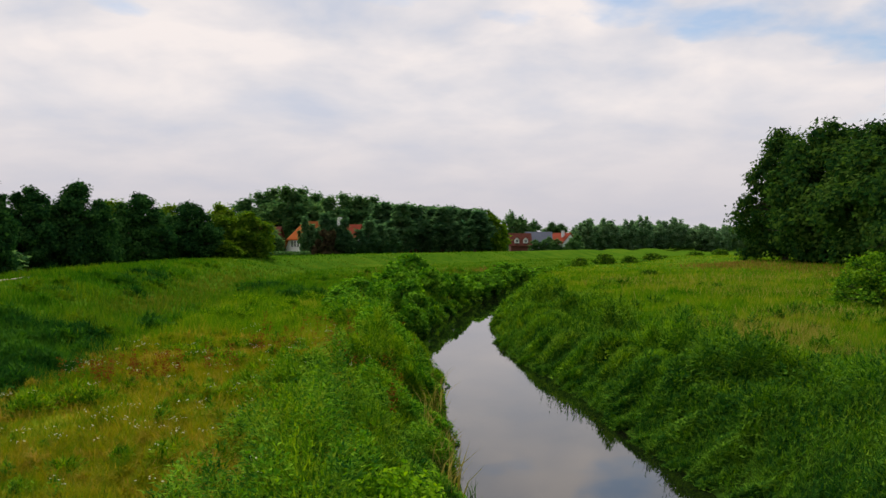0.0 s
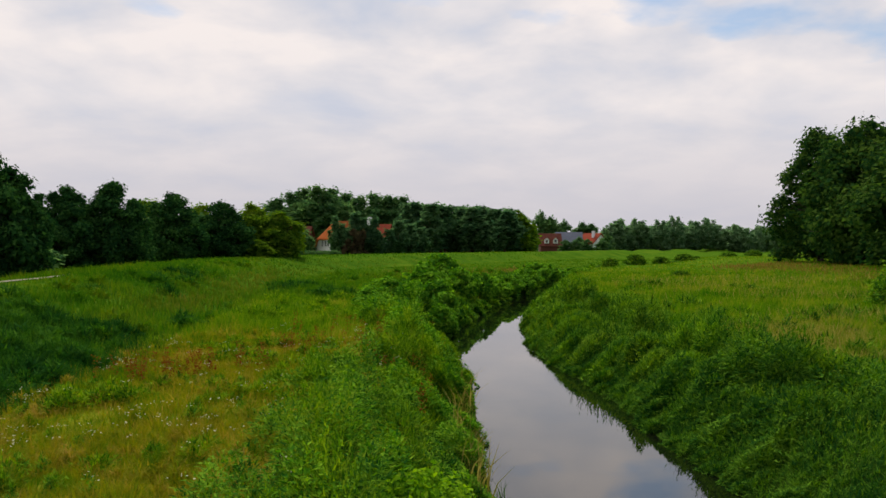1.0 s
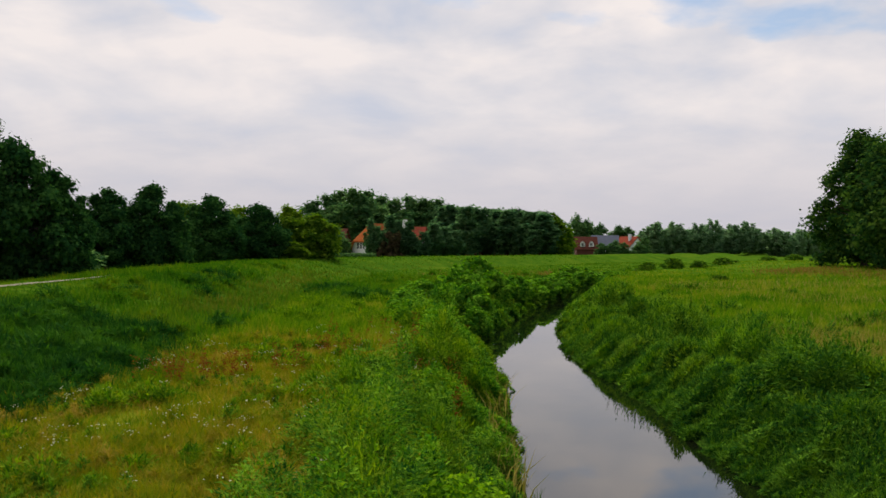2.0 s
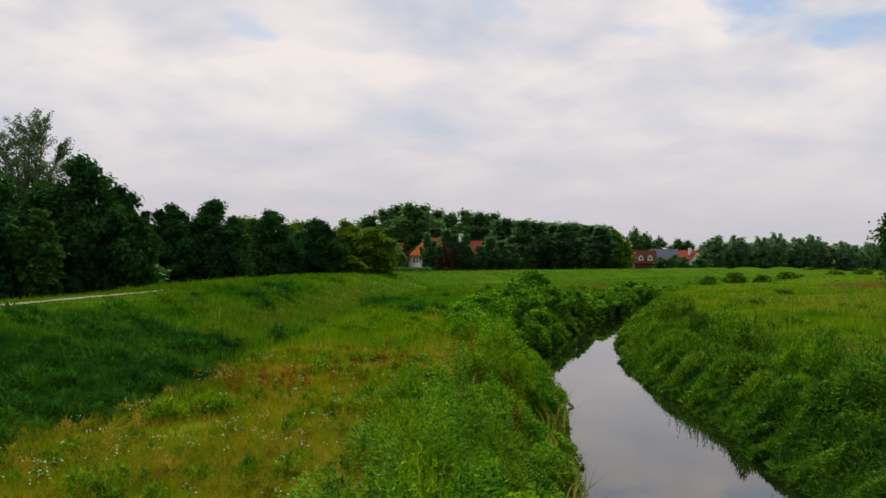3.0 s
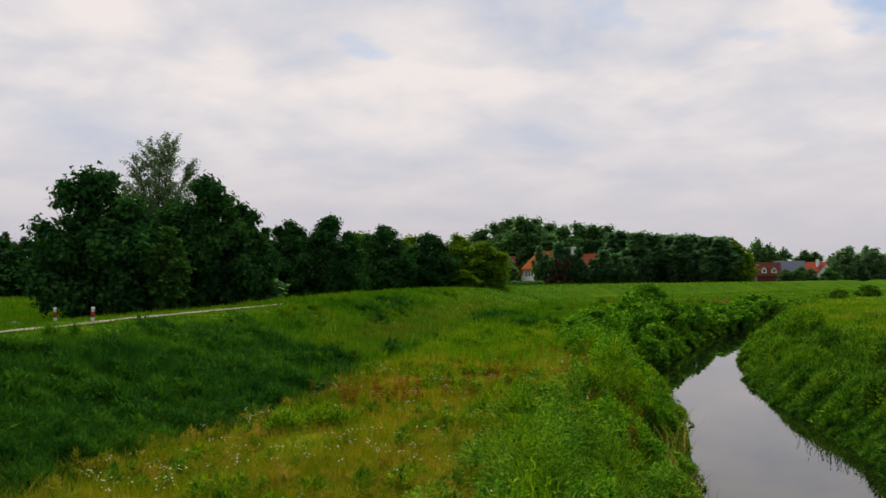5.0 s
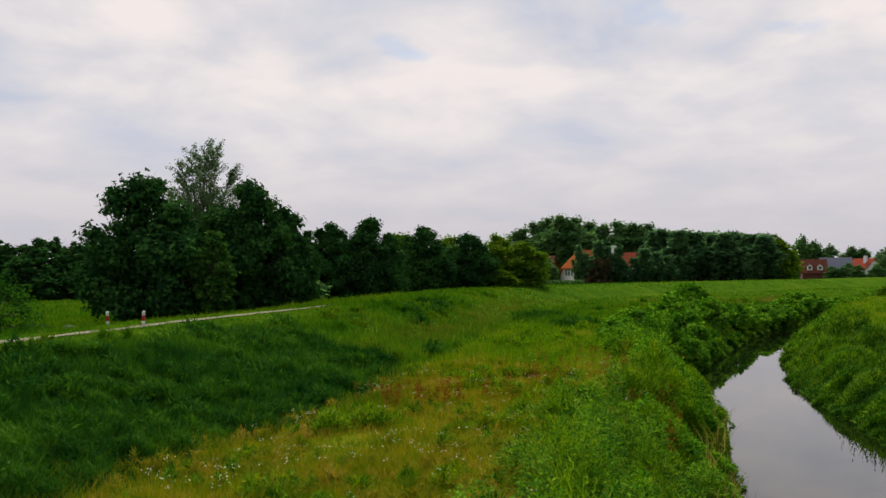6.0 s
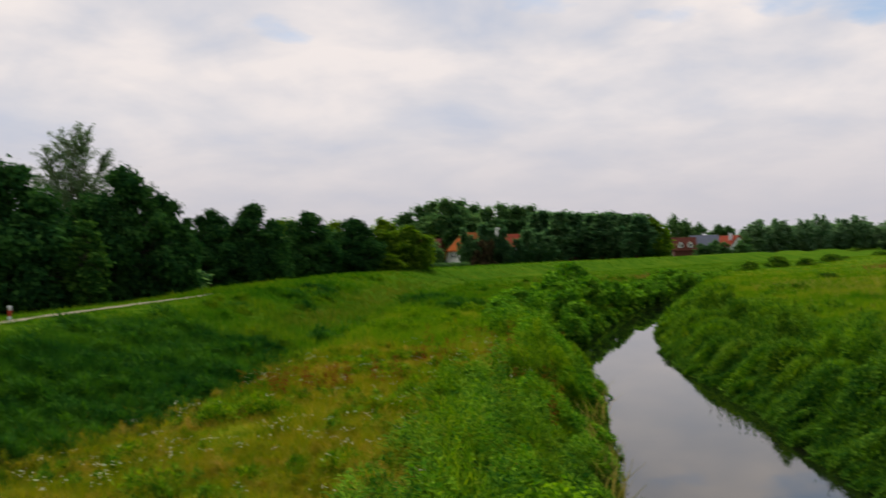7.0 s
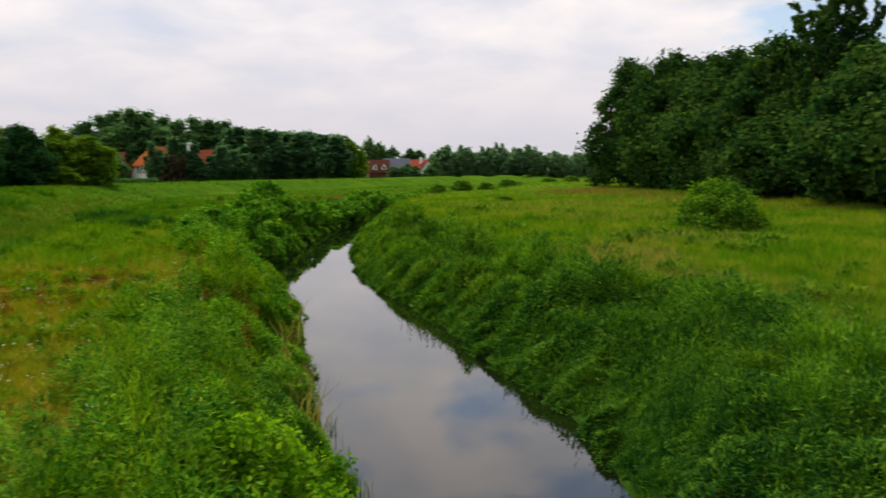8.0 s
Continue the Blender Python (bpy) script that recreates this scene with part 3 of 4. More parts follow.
def grow(seed, tall, spread, bare, lobes, leaves, leaf, trunk, shape="round", fine=True, lobe=(0.24, 0.42), shell=0.12, tri=False, fuzz=0.12, even=False):
    """Arrays of one tree, 1 m steps: limbs that end in lobes of leaves. shape: round or tall. even: flat-lying leaves."""
    rng = np.random.default_rng(seed)
    wood, twig = Wood(), min(0.01, 0.15 * trunk)
    lean = rng.normal(0, 0.02, 2)
    hs = np.linspace(0, tall * 0.85, 9)
    wig = rng.normal(0, 0.012 * tall, (9, 2)) * np.linspace(0, 1, 9)[:, None]
    axis = np.stack([lean[0] * hs + wig[:, 0], lean[1] * hs + wig[:, 1], hs], 1)
    axis[0, 2] = -0.4
    radii = trunk * (1 - hs / tall) ** 0.8 + 0.02
    radii[0] *= 1.5
    wood.add(axis, radii, 8)
    centres, sizes = [], []
    def reach_at(q):
        if shape == "round":
            return max(0.08, 1 - (max(0.0, q - 0.3) / 0.74) ** 1.9) if q > 0.3 else 0.78 + 0.73 * q
        return 0.55 + 1.0 * q if q < 0.45 else 1.0 - 0.8 * ((q - 0.45) / 0.55) ** 1.6

    qs = np.linspace(0, 1, 60)
    weight = np.cumsum([reach_at(q) for q in qs])
    weight = (weight - weight[0]) / (weight[-1] - weight[0])
    for i in range(lobes):
        q = float(np.interp((i + rng.uniform(0.1, 0.9)) / lobes, weight, qs))
        z = tall * (bare + (1 - bare) * q)
        reach = spread * reach_at(q)
        a = i * 2.4 + rng.uniform(-0.5, 0.5)
        rad = reach * (rng.uniform(0.55, 0.92) if rng.uniform() < 0.72 else rng.uniform(0.05, 0.5))
        root = np.array([np.interp(z * 0.78, hs, axis[:, k]) for k in range(3)])
        top = np.array([np.interp(z, hs, axis[:, k]) for k in range(3)])
        c = np.array([top[0] + math.cos(a) * rad, top[1] + math.sin(a) * rad, z])
        s = spread * rng.uniform(*lobe) * (0.75 + 0.25 * (1 - q))
        c[2] = min(c[2], tall - s * 0.55)
        centres.append(c)
        sizes.append(s)
        mid = (root + c) / 2 + rng.normal(0, 0.05 * spread, 3)
        r0 = trunk * 0.34 * (1.1 - q)
        wood.add([root, mid, c], [r0 + 0.015, r0 * 0.6 + 0.01, 0.01], 5 if fine else 3)
        if fine:
            for _ in range(2):
                e = c + rng.normal(0, 1, 3) * s * 0.7
                wood.add([mid, (mid + e) / 2 + rng.normal(0, 0.1, 3), e], [r0 * 0.4 + twig, r0 * 0.25 + 0.8 * twig, 0.5 * twig], 4)
    centres, sizes = np.array(centres), np.array(sizes)
    share = sizes ** 2 / (sizes ** 2).sum()
    pick = rng.choice(len(centres), leaves, p=share)
    d = rng.normal(0, 1, (leaves, 3))
    d /= np.linalg.norm(d, axis=1, keepdims=True)
    # twigs: leaves gather in small sprays on each lobe
    spray = rng.normal(0, 1, (len(centres), 16, 3))
    spray /= np.linalg.norm(spray, axis=2, keepdims=True)
    near = spray[pick, rng.integers(0, 16, leaves)]
    d = d * 0.72 + near * 0.55
    rr = sizes[pick] * rng.uniform(shell, 1.15, leaves) ** 0.6
    rr *= np.where(rng.uniform(0, 1, leaves) < fuzz, rng.uniform(1.05, 1.2 + fuzz, leaves), 1.0)
    squash = np.array([1, 1, 0.85 if shape != "tall" else 1.15])
    c = centres[pick] + d * rr[:, None] * squash
    c[:, 2] = np.maximum(c[:, 2], 0.9 * bare * tall if bare > 0.08 else 0.02)
    n = d * 0.3 + rng.normal(0, 0.5, (leaves, 3)) + [0, 0, 0.8] if even else d * 0.9 + rng.normal(0, 0.55, (leaves, 3)) + [0, 0, 0.45]
    s = leaf * rng.uniform(0.65, 1.35, leaves)
    v, f = leaf_arrays(c, n, s, 0.62, rng=rng) if fine and not tri else tri_leaf_arrays(c, n, s * 1.25, rng)
    return wood, v, f


def grow_fan(seed, tall, spread, stems, twigs, leaves, leaf, trunk):
    """A tree of steep stems that fan out from a short trunk, thinly leaved along their twigs."""
    rng = np.random.default_rng(seed)
    wood, starts, ends = Wood(), [], []
    wood.add([(0, 0, -0.4), (0.03, 0, tall * 0.12), (0, 0.04, tall * 0.3)], [trunk * 1.4, trunk, trunk * 0.75], 8)
    ts = np.linspace(0, 1, 8)
    for i in range(stems):
        a, q = i * 2.4 + rng.uniform(-0.3, 0.3), (i + 0.5) / stems
        out, top = spread * (0.1 + 0.75 * q) * rng.uniform(0.85, 1.1), tall * (1.02 - 0.42 * q ** 1.5) * rng.uniform(0.93, 1.0)
        z0 = tall * rng.uniform(0.14, 0.32)
        bow = rng.normal(0, 0.12, 2)
        line = np.stack([math.cos(a) * out * ts ** 0.8 + bow[0] * np.sin(ts * 5), math.sin(a) * out * ts ** 0.8 + bow[1] * np.sin(ts * 4), z0 + (top - z0) * ts], 1)
        wood.add(line, trunk * 0.45 * (1 - ts) ** 0.8 + 0.012, 5)
        for _ in range(twigs):
            t = rng.uniform(0.12, 1.0) ** 0.8
            p = np.array([np.interp(t, ts, line[:, k]) for k in range(3)])
            b = a + rng.normal(0, 1.3)
            d = np.array([math.cos(b), math.sin(b), rng.uniform(0.5, 1.5)])
            e = p + d / np.linalg.norm(d) * (0.6 + spread * 0.45 * (1.15 - t)) * rng.uniform(0.6, 1.3)
            wood.add([p, (p + e) / 2 + rng.normal(0, 0.06, 3), e], [0.022, 0.014, 0.006], 4)
            starts.append(p)
            ends.append(e)
    starts, ends = np.array(starts), np.array(ends)
    pick = rng.integers(0, len(starts), leaves)
    t = rng.uniform(0.1, 1.08, leaves)[:, None] ** 0.7
    c = starts[pick] * (1 - t) + ends[pick] * t + rng.normal(0, 0.11, (leaves, 3))
    v, f = leaf_arrays(c, rng.normal(0, 0.7, (leaves, 3)) + [0, 0, 0.4], leaf * rng.uniform(0.6, 1.4, leaves), 0.6, rng=rng)
    return wood, v, f


def tree_kind(name, label, category, group, bark, leafmat, fan=False, **how):
    """One tree at the origin, with its trunk and crown, to be copied."""
    wood, v, f = grow_fan(**how) if fan else grow(**how)
    e = thing(name, (0, 0, 0), label, category, group)
    piece("trunk" if category == "tree" else "stem", wood.mesh(name + "_wood", bark), e)
    piece("crown" if category == "tree" else "foliage", mesh_of(name + "_leaves", v, f, [leafmat]), e)
    return e


PLACED = set()


def plant(kind, x, y, tall=1.0, wide=None, turn=0.0, label="", sink=0.0):
    """Put a tree kind at a place; the first one moves the original, the rest are copies."""
    wide = tall if wide is None else wide
    m = pose(x, y, float(land(x, y)) - sink, 0, 0, turn)
    if kind.name in PLACED:
        ob = copy_thing(kind, m)
    else:
        PLACED.add(kind.name)
        ob = kind
        ob.matrix_basis = m
    ob.scale = (wide, wide, tall)
    return tagged(ob, label) if label else ob


def polar(az, d):
    """A place by its bearing from the stream's line, degrees to the right, and its distance."""
    return math.sin(radians(az)) * d, math.cos(radians(az)) * d


grass()
_rng = np.random.default_rng(5)
def part_of(spots, mask):
    return spots[0][mask], spots[1][mask]


def mound_set(spec, n, side, g0, g1, y0, y1, seed, lighten_far=0.0, **how):
    """Mounds of several kinds of weed, mixed in patches, the paler kinds farther off where asked."""
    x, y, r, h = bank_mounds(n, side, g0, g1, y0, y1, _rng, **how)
    m = lumps(x, y, 2.4, seed) + _rng.normal(0, 0.16, len(x)) + (np.maximum(*shore_gap(x, y)) - 3.0 + (y - 22) * 0.12) * lighten_far
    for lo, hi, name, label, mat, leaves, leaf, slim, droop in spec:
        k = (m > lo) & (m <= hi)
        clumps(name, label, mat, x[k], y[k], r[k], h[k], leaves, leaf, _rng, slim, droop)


mound_set(((-9, 0.46, "nettles", "bright green nettles on the river bank", M_HERB, 860, 0.08, 0.5, 0.4),
           (0.46, 0.66, "bank_herbs", "feathery light green herbs on the river bank", M_PLUME, 1000, 0.12, 0.2, -0.1),
           (0.66, 9, "burdock", "dark green broad-leaved weeds on the river bank", M_HERB2, 640, 0.095, 0.34, 0.3)),
          215, -1, 0.05, 5.4, 8.0, 52, 61, low=0.35, slope=1.0, most=1.35, size=(0.26, 0.72))
# darker leaves near, paler ones farther: the bank's brightness is put into colour
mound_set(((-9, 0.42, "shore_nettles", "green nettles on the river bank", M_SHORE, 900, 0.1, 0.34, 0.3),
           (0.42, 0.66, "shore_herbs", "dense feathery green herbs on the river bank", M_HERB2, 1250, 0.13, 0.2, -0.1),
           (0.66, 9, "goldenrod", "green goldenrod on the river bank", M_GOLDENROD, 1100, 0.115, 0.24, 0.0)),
          240, 1, 0.0, 7.0, 8.0, 54, 62, lighten_far=0.16, low=0.3, slope=0.85, most=1.2, size=(0.26, 0.85))
for _mat, _n, _g0, _g1, _tall, _name, _label in ((M_SHORE, 2600, 0.8, 5.0, 0.75, "tall_nettles", "tall dark nettle stalks on the river bank"),
                                                 (M_GOLDENROD, 2600, 1.5, 7.0, 0.7, "tall_herbs", "upright feathery herb stalks on the river bank")):
    herbs(_name, _label, _mat, strip(_n, _rng, 1, _g0, _g1, 8.0, 44), _tall, 11, 0.13, _rng, 0.2, 0.5, 81)
mound_set(((-9, 9, "waterside_weeds", "low green weeds at the water's edge", M_SHORE, 240, 0.09, 0.24, 0.1),),
          300, 1, -0.05, 1.7, 8.0, 50, 63, low=0.22, slope=0.5, most=0.4)
mound_set(((-9, 0.5, "far_bank_weeds", "green weeds on the far river bank", M_HERB2, 200, 0.12, 0.3, 0.1),
           (0.5, 9, "far_bank_herbs", "darker weeds on the far river bank", M_SHORE, 200, 0.12, 0.3, 0.1)),
          200, -1, 0.0, 4.0, 48, 122, 64, low=0.5, slope=0.6, most=0.75)
mound_set(((-9, 9, "far_shore_weeds", "green weeds along the far river shore", M_HERB2, 180, 0.12, 0.3, 0.1),),
          90, 1, 0.0, 3.0, 50, 122, 65, low=0.4, slope=0.7, most=0.7)


def patch_mounds(name, label, mat, n, keep, a0, a1, r1, wide, tall, leaves, leaf, slim=0.25):
    x, y, r = scatter(n, 13, r1, 1.2, _rng, a0, a1)
    k = keep(x, y)
    x, y, r = x[k], y[k], r[k]
    grown = 1 + r / 45
    clumps(name, label, mat, x, y, wide * grown * _rng.uniform(0.6, 1.3, len(x)), tall * _rng.uniform(0.5, 1.25, len(x)), leaves, leaf, _rng, slim)


patch_mounds("dike_weeds", "tall dark green weeds at the foot of the dike", M_WEED, 1500,
             lambda x, y: (zone(x, y) == 4) | ((zone(x, y) == 2) & (x - DIKE(y) > 3.2) & (lumps(x, y, 4, 55) + _rng.normal(0, 0.1, len(x)) > 0.62)), -52, -8, 75, 0.38, 0.6, 190, 0.16)
patch_mounds("dike_tufts", "small dark tufts on the slope of the dike", M_DIKE, 700,
             lambda x, y: (zone(x, y) == 2) & (x - DIKE(y) > 2.5), -52, 4, 110, 0.26, 0.5, 130, 0.16)
patch_mounds("meadow_weeds", "patches of green weeds in the meadow", M_PLUME, 900,
             lambda x, y: ((zone(x, y) == 1) | ((zone(x, y) == 3) & (x < 0))) & (lumps(x, y, 2.6, 56) + (y - 24) * 0.014 + _rng.normal(0, 0.12, len(x)) > 0.62), -42, 4, 75, 0.3, 0.55, 200, 0.13)
patch_mounds("meadow_tufts", "olive tufts of meadow grass", M_MEADOW, 1500,
             lambda x, y: (zone(x, y) == 1) & (lumps(x, y, 1.1, 58) > 0.45), -42, 4, 40, 0.16, 0.42, 110, 0.11, 0.16)
patch_mounds("meadow_herbs", "small green herbs in the meadow", M_HERB2, 700,
             lambda x, y: (zone(x, y) == 1) & (lumps(x, y, 1.7, 59) > 0.58), -42, 4, 40, 0.13, 0.4, 90, 0.09, 0.24)
patch_mounds("field_weeds", "patches of green weeds in the field", M_GOLDENROD, 1100,
             lambda x, y: (zone(x, y) == 3) & (lumps(x, y, 4, 57) - (shore_gap(x, y)[1] - 9) * 0.02 + _rng.normal(0, 0.12, len(x)) > 0.55), 3, 44, 80, 0.34, 0.6, 200, 0.14)


def straw(name, label, mat, spots, tall):
    """Dry grass in patches: (x, y, spread across, spread along, count)."""
    rng = np.random.default_rng(14)
    x = np.concatenate([rng.normal(p[0], p[2], p[4]) for p in spots])
    y = np.concatenate([rng.normal(p[1], p[3], p[4]) for p in spots])
    k = np.maximum(*shore_gap(x, y)) > 0.6
    x, y = x[k], y[k]
    r = np.hypot(x, y)
    v, f = spikes(x, y, tall * rng.uniform(0.6, 1.3, len(x)), np.maximum(0.014, r * 0.0008) * rng.uniform(0.7, 1.4, len(x)), 0.5, rng)
    tagged(new(name, mesh_of(name, v, f, [mat])), label, "grass", kind="stuff")


straw("straw_grass", "straw-coloured dry grass in patches of the field", M_REED,
      ((13.0, 32, 1.3, 2.0, 2200), (11.0, 28.7, 1.0, 1.3, 1300), (12.8, 25, 1.1, 0.9, 900), (11.9, 17.8, 0.9, 0.8, 450), (14, 22, 1.4, 0.9, 500), (19, 40, 2.5, 3, 900),
       (24, 60, 5, 4, 900), (30, 80, 6, 6, 800), (18, 75, 3, 6, 500)), 0.6)
straw("brown_grass", "brownish dry grass on the rise below the oaks", M_SORREL_DRY,
      ((41, 118, 3, 8, 1300), (41, 95, 2.5, 7, 800), (40, 76, 2.5, 5, 900), (40, 60, 3, 5, 900), (6.6, 111, 1.5, 5, 500), (-3, 100, 4, 9, 500)), 0.5)


def sorrel():
    rng = np.random.default_rng(8)
    vs, fs, base = [], [], 0
    for cx, cy, sx, sy, n in ((-8.6, 22.2, 0.35, 0.5, 14), (-7.6, 22.6, 0.3, 0.4, 12), (-9.4, 22.0, 0.3, 0.3, 6), (-6.4, 24.0, 0.3, 0.4, 8), (-6.1, 28.3, 0.5, 0.7, 9), (-3.6, 28.3, 0.6, 0.7, 14), (-4.5, 36, 1.8, 3.0, 22), (-2.2, 27, 0.7, 3.0, 12), (-1.6, 20, 0.4, 2.0, 6)):
        n = int(n * 1.25)
        x, y = rng.normal(cx, sx, n), rng.normal(cy, sy, n)
        h = rng.uniform(0.6, 1.05, n)
        z = land(x, y)
        k = 44
        t = rng.uniform(0.35, 1.0, (n, k))
        c = np.stack([x[:, None] + rng.normal(0, 0.05, (n, k)), y[:, None] + rng.normal(0, 0.05, (n, k)), z[:, None] + t * h[:, None]], -1).reshape(-1, 3)
        v, f = leaf_arrays(c, rng.normal(0, 1, (n * k, 3)), rng.uniform(0.03, 0.075, n * k), 0.6, rng=rng)
        vs.append(v)
        fs.append(f + base)
        base += len(v)
    tagged(new("sorrel", mesh_of("sorrel", np.concatenate(vs), np.concatenate(fs), [M_SORREL])),
           "rusty red sorrel seed heads in the meadow", "plants", kind="stuff")


def flowers():
    rng = np.random.default_rng(9)
    n = 300
    x, y = rng.uniform(-11, -2.2, n), 11 * (34 / 11) ** rng.uniform(0, 1, n)
    keep = lumps(x, y, 2.0, 41) > 0.48
    x, y = x[keep], y[keep]
    k = 6
    X, Y = np.repeat(x, k) + rng.normal(0, 0.09, len(x) * k), np.repeat(y, k) + rng.normal(0, 0.09, len(x) * k)
    Z = land(X, Y) + np.repeat(rng.uniform(0.42, 0.66, len(x)), k) + rng.normal(0, 0.02, len(X))
    nrm = rng.normal(0, 0.3, (len(X), 3)) + [0, 0, 1]
    v, f = leaf_arrays(np.stack([X, Y, Z], 1), nrm, rng.uniform(0.024, 0.045, len(X)), 0.9, rng=rng)
    tagged(new("yarrow", mesh_of("yarrow", v, f, [M_PETAL])), "small white yarrow flowers in the meadow", "flowers", kind="stuff")


def reeds():
    rng = np.random.default_rng(10)
    x, y = strip(160, rng, -1, 0.0, 0.6, 15, 27)
    v, f = blades(x, y, rng.uniform(0.5, 1.0, len(x)), rng.uniform(0.02, 0.035, len(x)), 0.8, rng)
    tagged(new("reeds", mesh_of("reeds", v, np.concatenate(f), [M_REED])), "bleached reeds leaning over the water's edge", "plants", kind="stuff")


sorrel()
flowers()
reeds()

# ---- shrubs ----
shrub = tree_kind("shrub", "leafy green shrub on the river bank", "shrub", "shrubs along the river", M_BARK, M_BUSH,
                  seed=31, tall=2.0, spread=1.6, bare=0.03, lobes=40, leaves=6500, leaf=0.17, trunk=0.04, lobe=(0.15, 0.3), shell=0.35, tri=True)
for _x, _y, _h, _w, _t in ((-3.4, 57.0, 1.15, 1.2, 70), (-3.1, 51.5, 1.0, 1.05, 140), (-2.1, 47.0, 0.95, 0.95, 200), (-1.75, 43.4, 0.7, 0.7, 110),
                           (-5.6, 46.5, 0.6, 0.9, 20), (-5.4, 51.5, 0.8, 1.05, 100), (-0.9, 60.0, 0.95, 1.0, 300), (0.6, 65.0, 0.85, 1.0, 10), (-6.4, 57.0, 0.6, 1.0, 220),
                           (1.8, 69.0, 0.75, 1.1, 260), (-2.9, 74.0, 1.3, 1.5, 330), (3.0, 74.5, 0.7, 1.2, 310), (4.1, 80.0, 0.75, 1.3, 45), (5.6, 88.0, 0.82, 1.4, 170),
                           (7.1, 97.0, 0.9, 1.4, 220), (9.2, 106.0, 0.9, 1.5, 15), (11.7, 114.0, 0.7, 1.5, 80), (14.6, 120.0, 0.75, 1.5, 120)):
    plant(shrub, _x, _y, _h, _w, _t)
dark_shrub = tree_kind("round_shrub", "dark round shrub beside the stream", "shrub", "shrubs along the river", M_BARK, M_GOLDENROD,
                       seed=32, tall=2.0, spread=1.7, bare=0.03, lobes=44, leaves=4200, leaf=0.15, trunk=0.05, fine=False, lobe=(0.15, 0.3))
for _x, _y, _h, _w, _t in ((22.8, 137, 1.35, 1.2, 0), (16.4, 126, 0.8, 1.1, 60), (27.4, 140, 0.9, 1.2, 20), (29.6, 146, 0.6, 1.0, 90), (34, 151, 0.7, 1.1, 160),
                           (43, 170, 0.75, 1.3, 200), (49, 184, 0.6, 1.2, 280), (57, 204, 0.85, 1.5, 330), (68, 222, 0.7, 1.5, 40), (24, 96, 0.35, 0.8, 0), (84, 250, 0.9, 1.7, 0)):
    plant(dark_shrub, _x, _y, _h, _w, _t)
willow_bush = tree_kind("willow_bush", "broad light green willow bush in the field", "shrub", "", M_BARK, M_HERB2,
                        seed=33, tall=3.0, spread=2.7, bare=0.02, lobes=70, leaves=13000, leaf=0.16, trunk=0.05, lobe=(0.13, 0.28))
plant(willow_bush, 25.0, 47.2, 1.0, 1.2, 215)
grey_willow = tree_kind("grey_willow", "dull olive-green willow bush behind the dike", "shrub", "", M_BARK, M_WEED,
                        seed=34, tall=3.2, spread=2.6, bare=0.02, lobes=22, leaves=4500, leaf=0.16, trunk=0.06)
plant(grey_willow, *polar(-47.6, 40), 0.95, 1.0, 0)
maple_bush = tree_kind("maple_bush", "fresh green maple seedlings on the river bank", "shrub", "", M_STEM, M_MAPLE,
                       seed=35, tall=1.5, spread=1.5, bare=0.04, lobes=34, leaves=9500, leaf=0.1, trunk=0.015, lobe=(0.18, 0.32))
plant(maple_bush, -0.6, 9.7, 0.86, 0.82, 0)

# ---- trees behind the dike ----
linden = tree_kind("linden", "dark green broad-crowned linden tree behind the dike", "tree", "row of trees behind the dike", M_BARK, M_LEAF_DARK,
                   seed=41, tall=10.0, spread=4.2, bare=0.07, lobes=120, leaves=40000, leaf=0.25, trunk=0.22, lobe=(0.15, 0.34), shell=0.15, tri=True)
maple = tree_kind("maple", "dark green bushy maple tree behind the dike", "tree", "row of trees behind the dike", M_BARK, M_LEAF_DARK,
                  seed=42, tall=10.0, spread=3.6, bare=0.12, lobes=100, leaves=32000, leaf=0.25, lobe=(0.15, 0.34), shell=0.15, trunk=0.22, tri=True)
young = tree_kind("ash", "light green ash tree behind the dike", "tree", "row of trees behind the dike", M_BARK, M_LEAF_LIGHT,
                  seed=43, tall=10.0, spread=3.8, bare=0.04, lobes=70, leaves=22000, leaf=0.34, trunk=0.18, shell=0.05, lobe=(0.2, 0.42), tri=True, fuzz=0.25, even=True)
poplar = tree_kind("silver_poplar", "tall airy silver poplar behind the dike", "tree", "", M_BARK, M_LEAF_SILVER,
                   fan=True, seed=44, tall=15.0, spread=4.3, stems=17, twigs=28, leaves=25000, leaf=0.16, trunk=0.19)
for _k, _az, _d, _top, _w, _t in ((linden, -38.6, 55, 11.2, 0.98, 0), (linden, -35.6, 60, 8.4, 0.75, 60), (linden, -32.0, 60, 11.5, 0.88, 120), (maple, -29.6, 62, 9.8, 0.8, 0),
                                  (maple, -26.6, 88, 10.2, 0.95, 200), (linden, -23.9, 90, 10.9, 0.95, 250), (maple, -20.0, 108, 10.9, 1.1, 300),
                                  (linden, -17.0, 116, 10.3, 1.0, 30), (young, -21.8, 125, 10.7, 1.2, 0), (young, -15.0, 124, 10.4, 1.0, 70),
                                  (young, -13.2, 122, 9.2, 0.98, 140), (young, -18.4, 135, 10.6, 1.1, 210), (young, -14.8, 116, 5.2, 0.6, 280)):
    _x, _y = polar(_az, _d)
    plant(_k, _x, _y, (_top - float(land(_x, _y))) / 10.0, _w, _t)
FILL = []
for _az, _d, _top, _w, _t in ((-27.8, 112, 8.6, 1.1, 20), (-25.2, 118, 8.8, 1.2, 110), (-22.4, 120, 8.4, 1.2, 200), (-19.0, 124, 8.6, 1.2, 290), (-30.5, 80, 7.6, 1.0, 45)):
    _x, _y = polar(_az, _d)
    FILL.append((_x, _y, (_top - float(land(_x, _y))) / 12.0, _w * 0.9, _t))
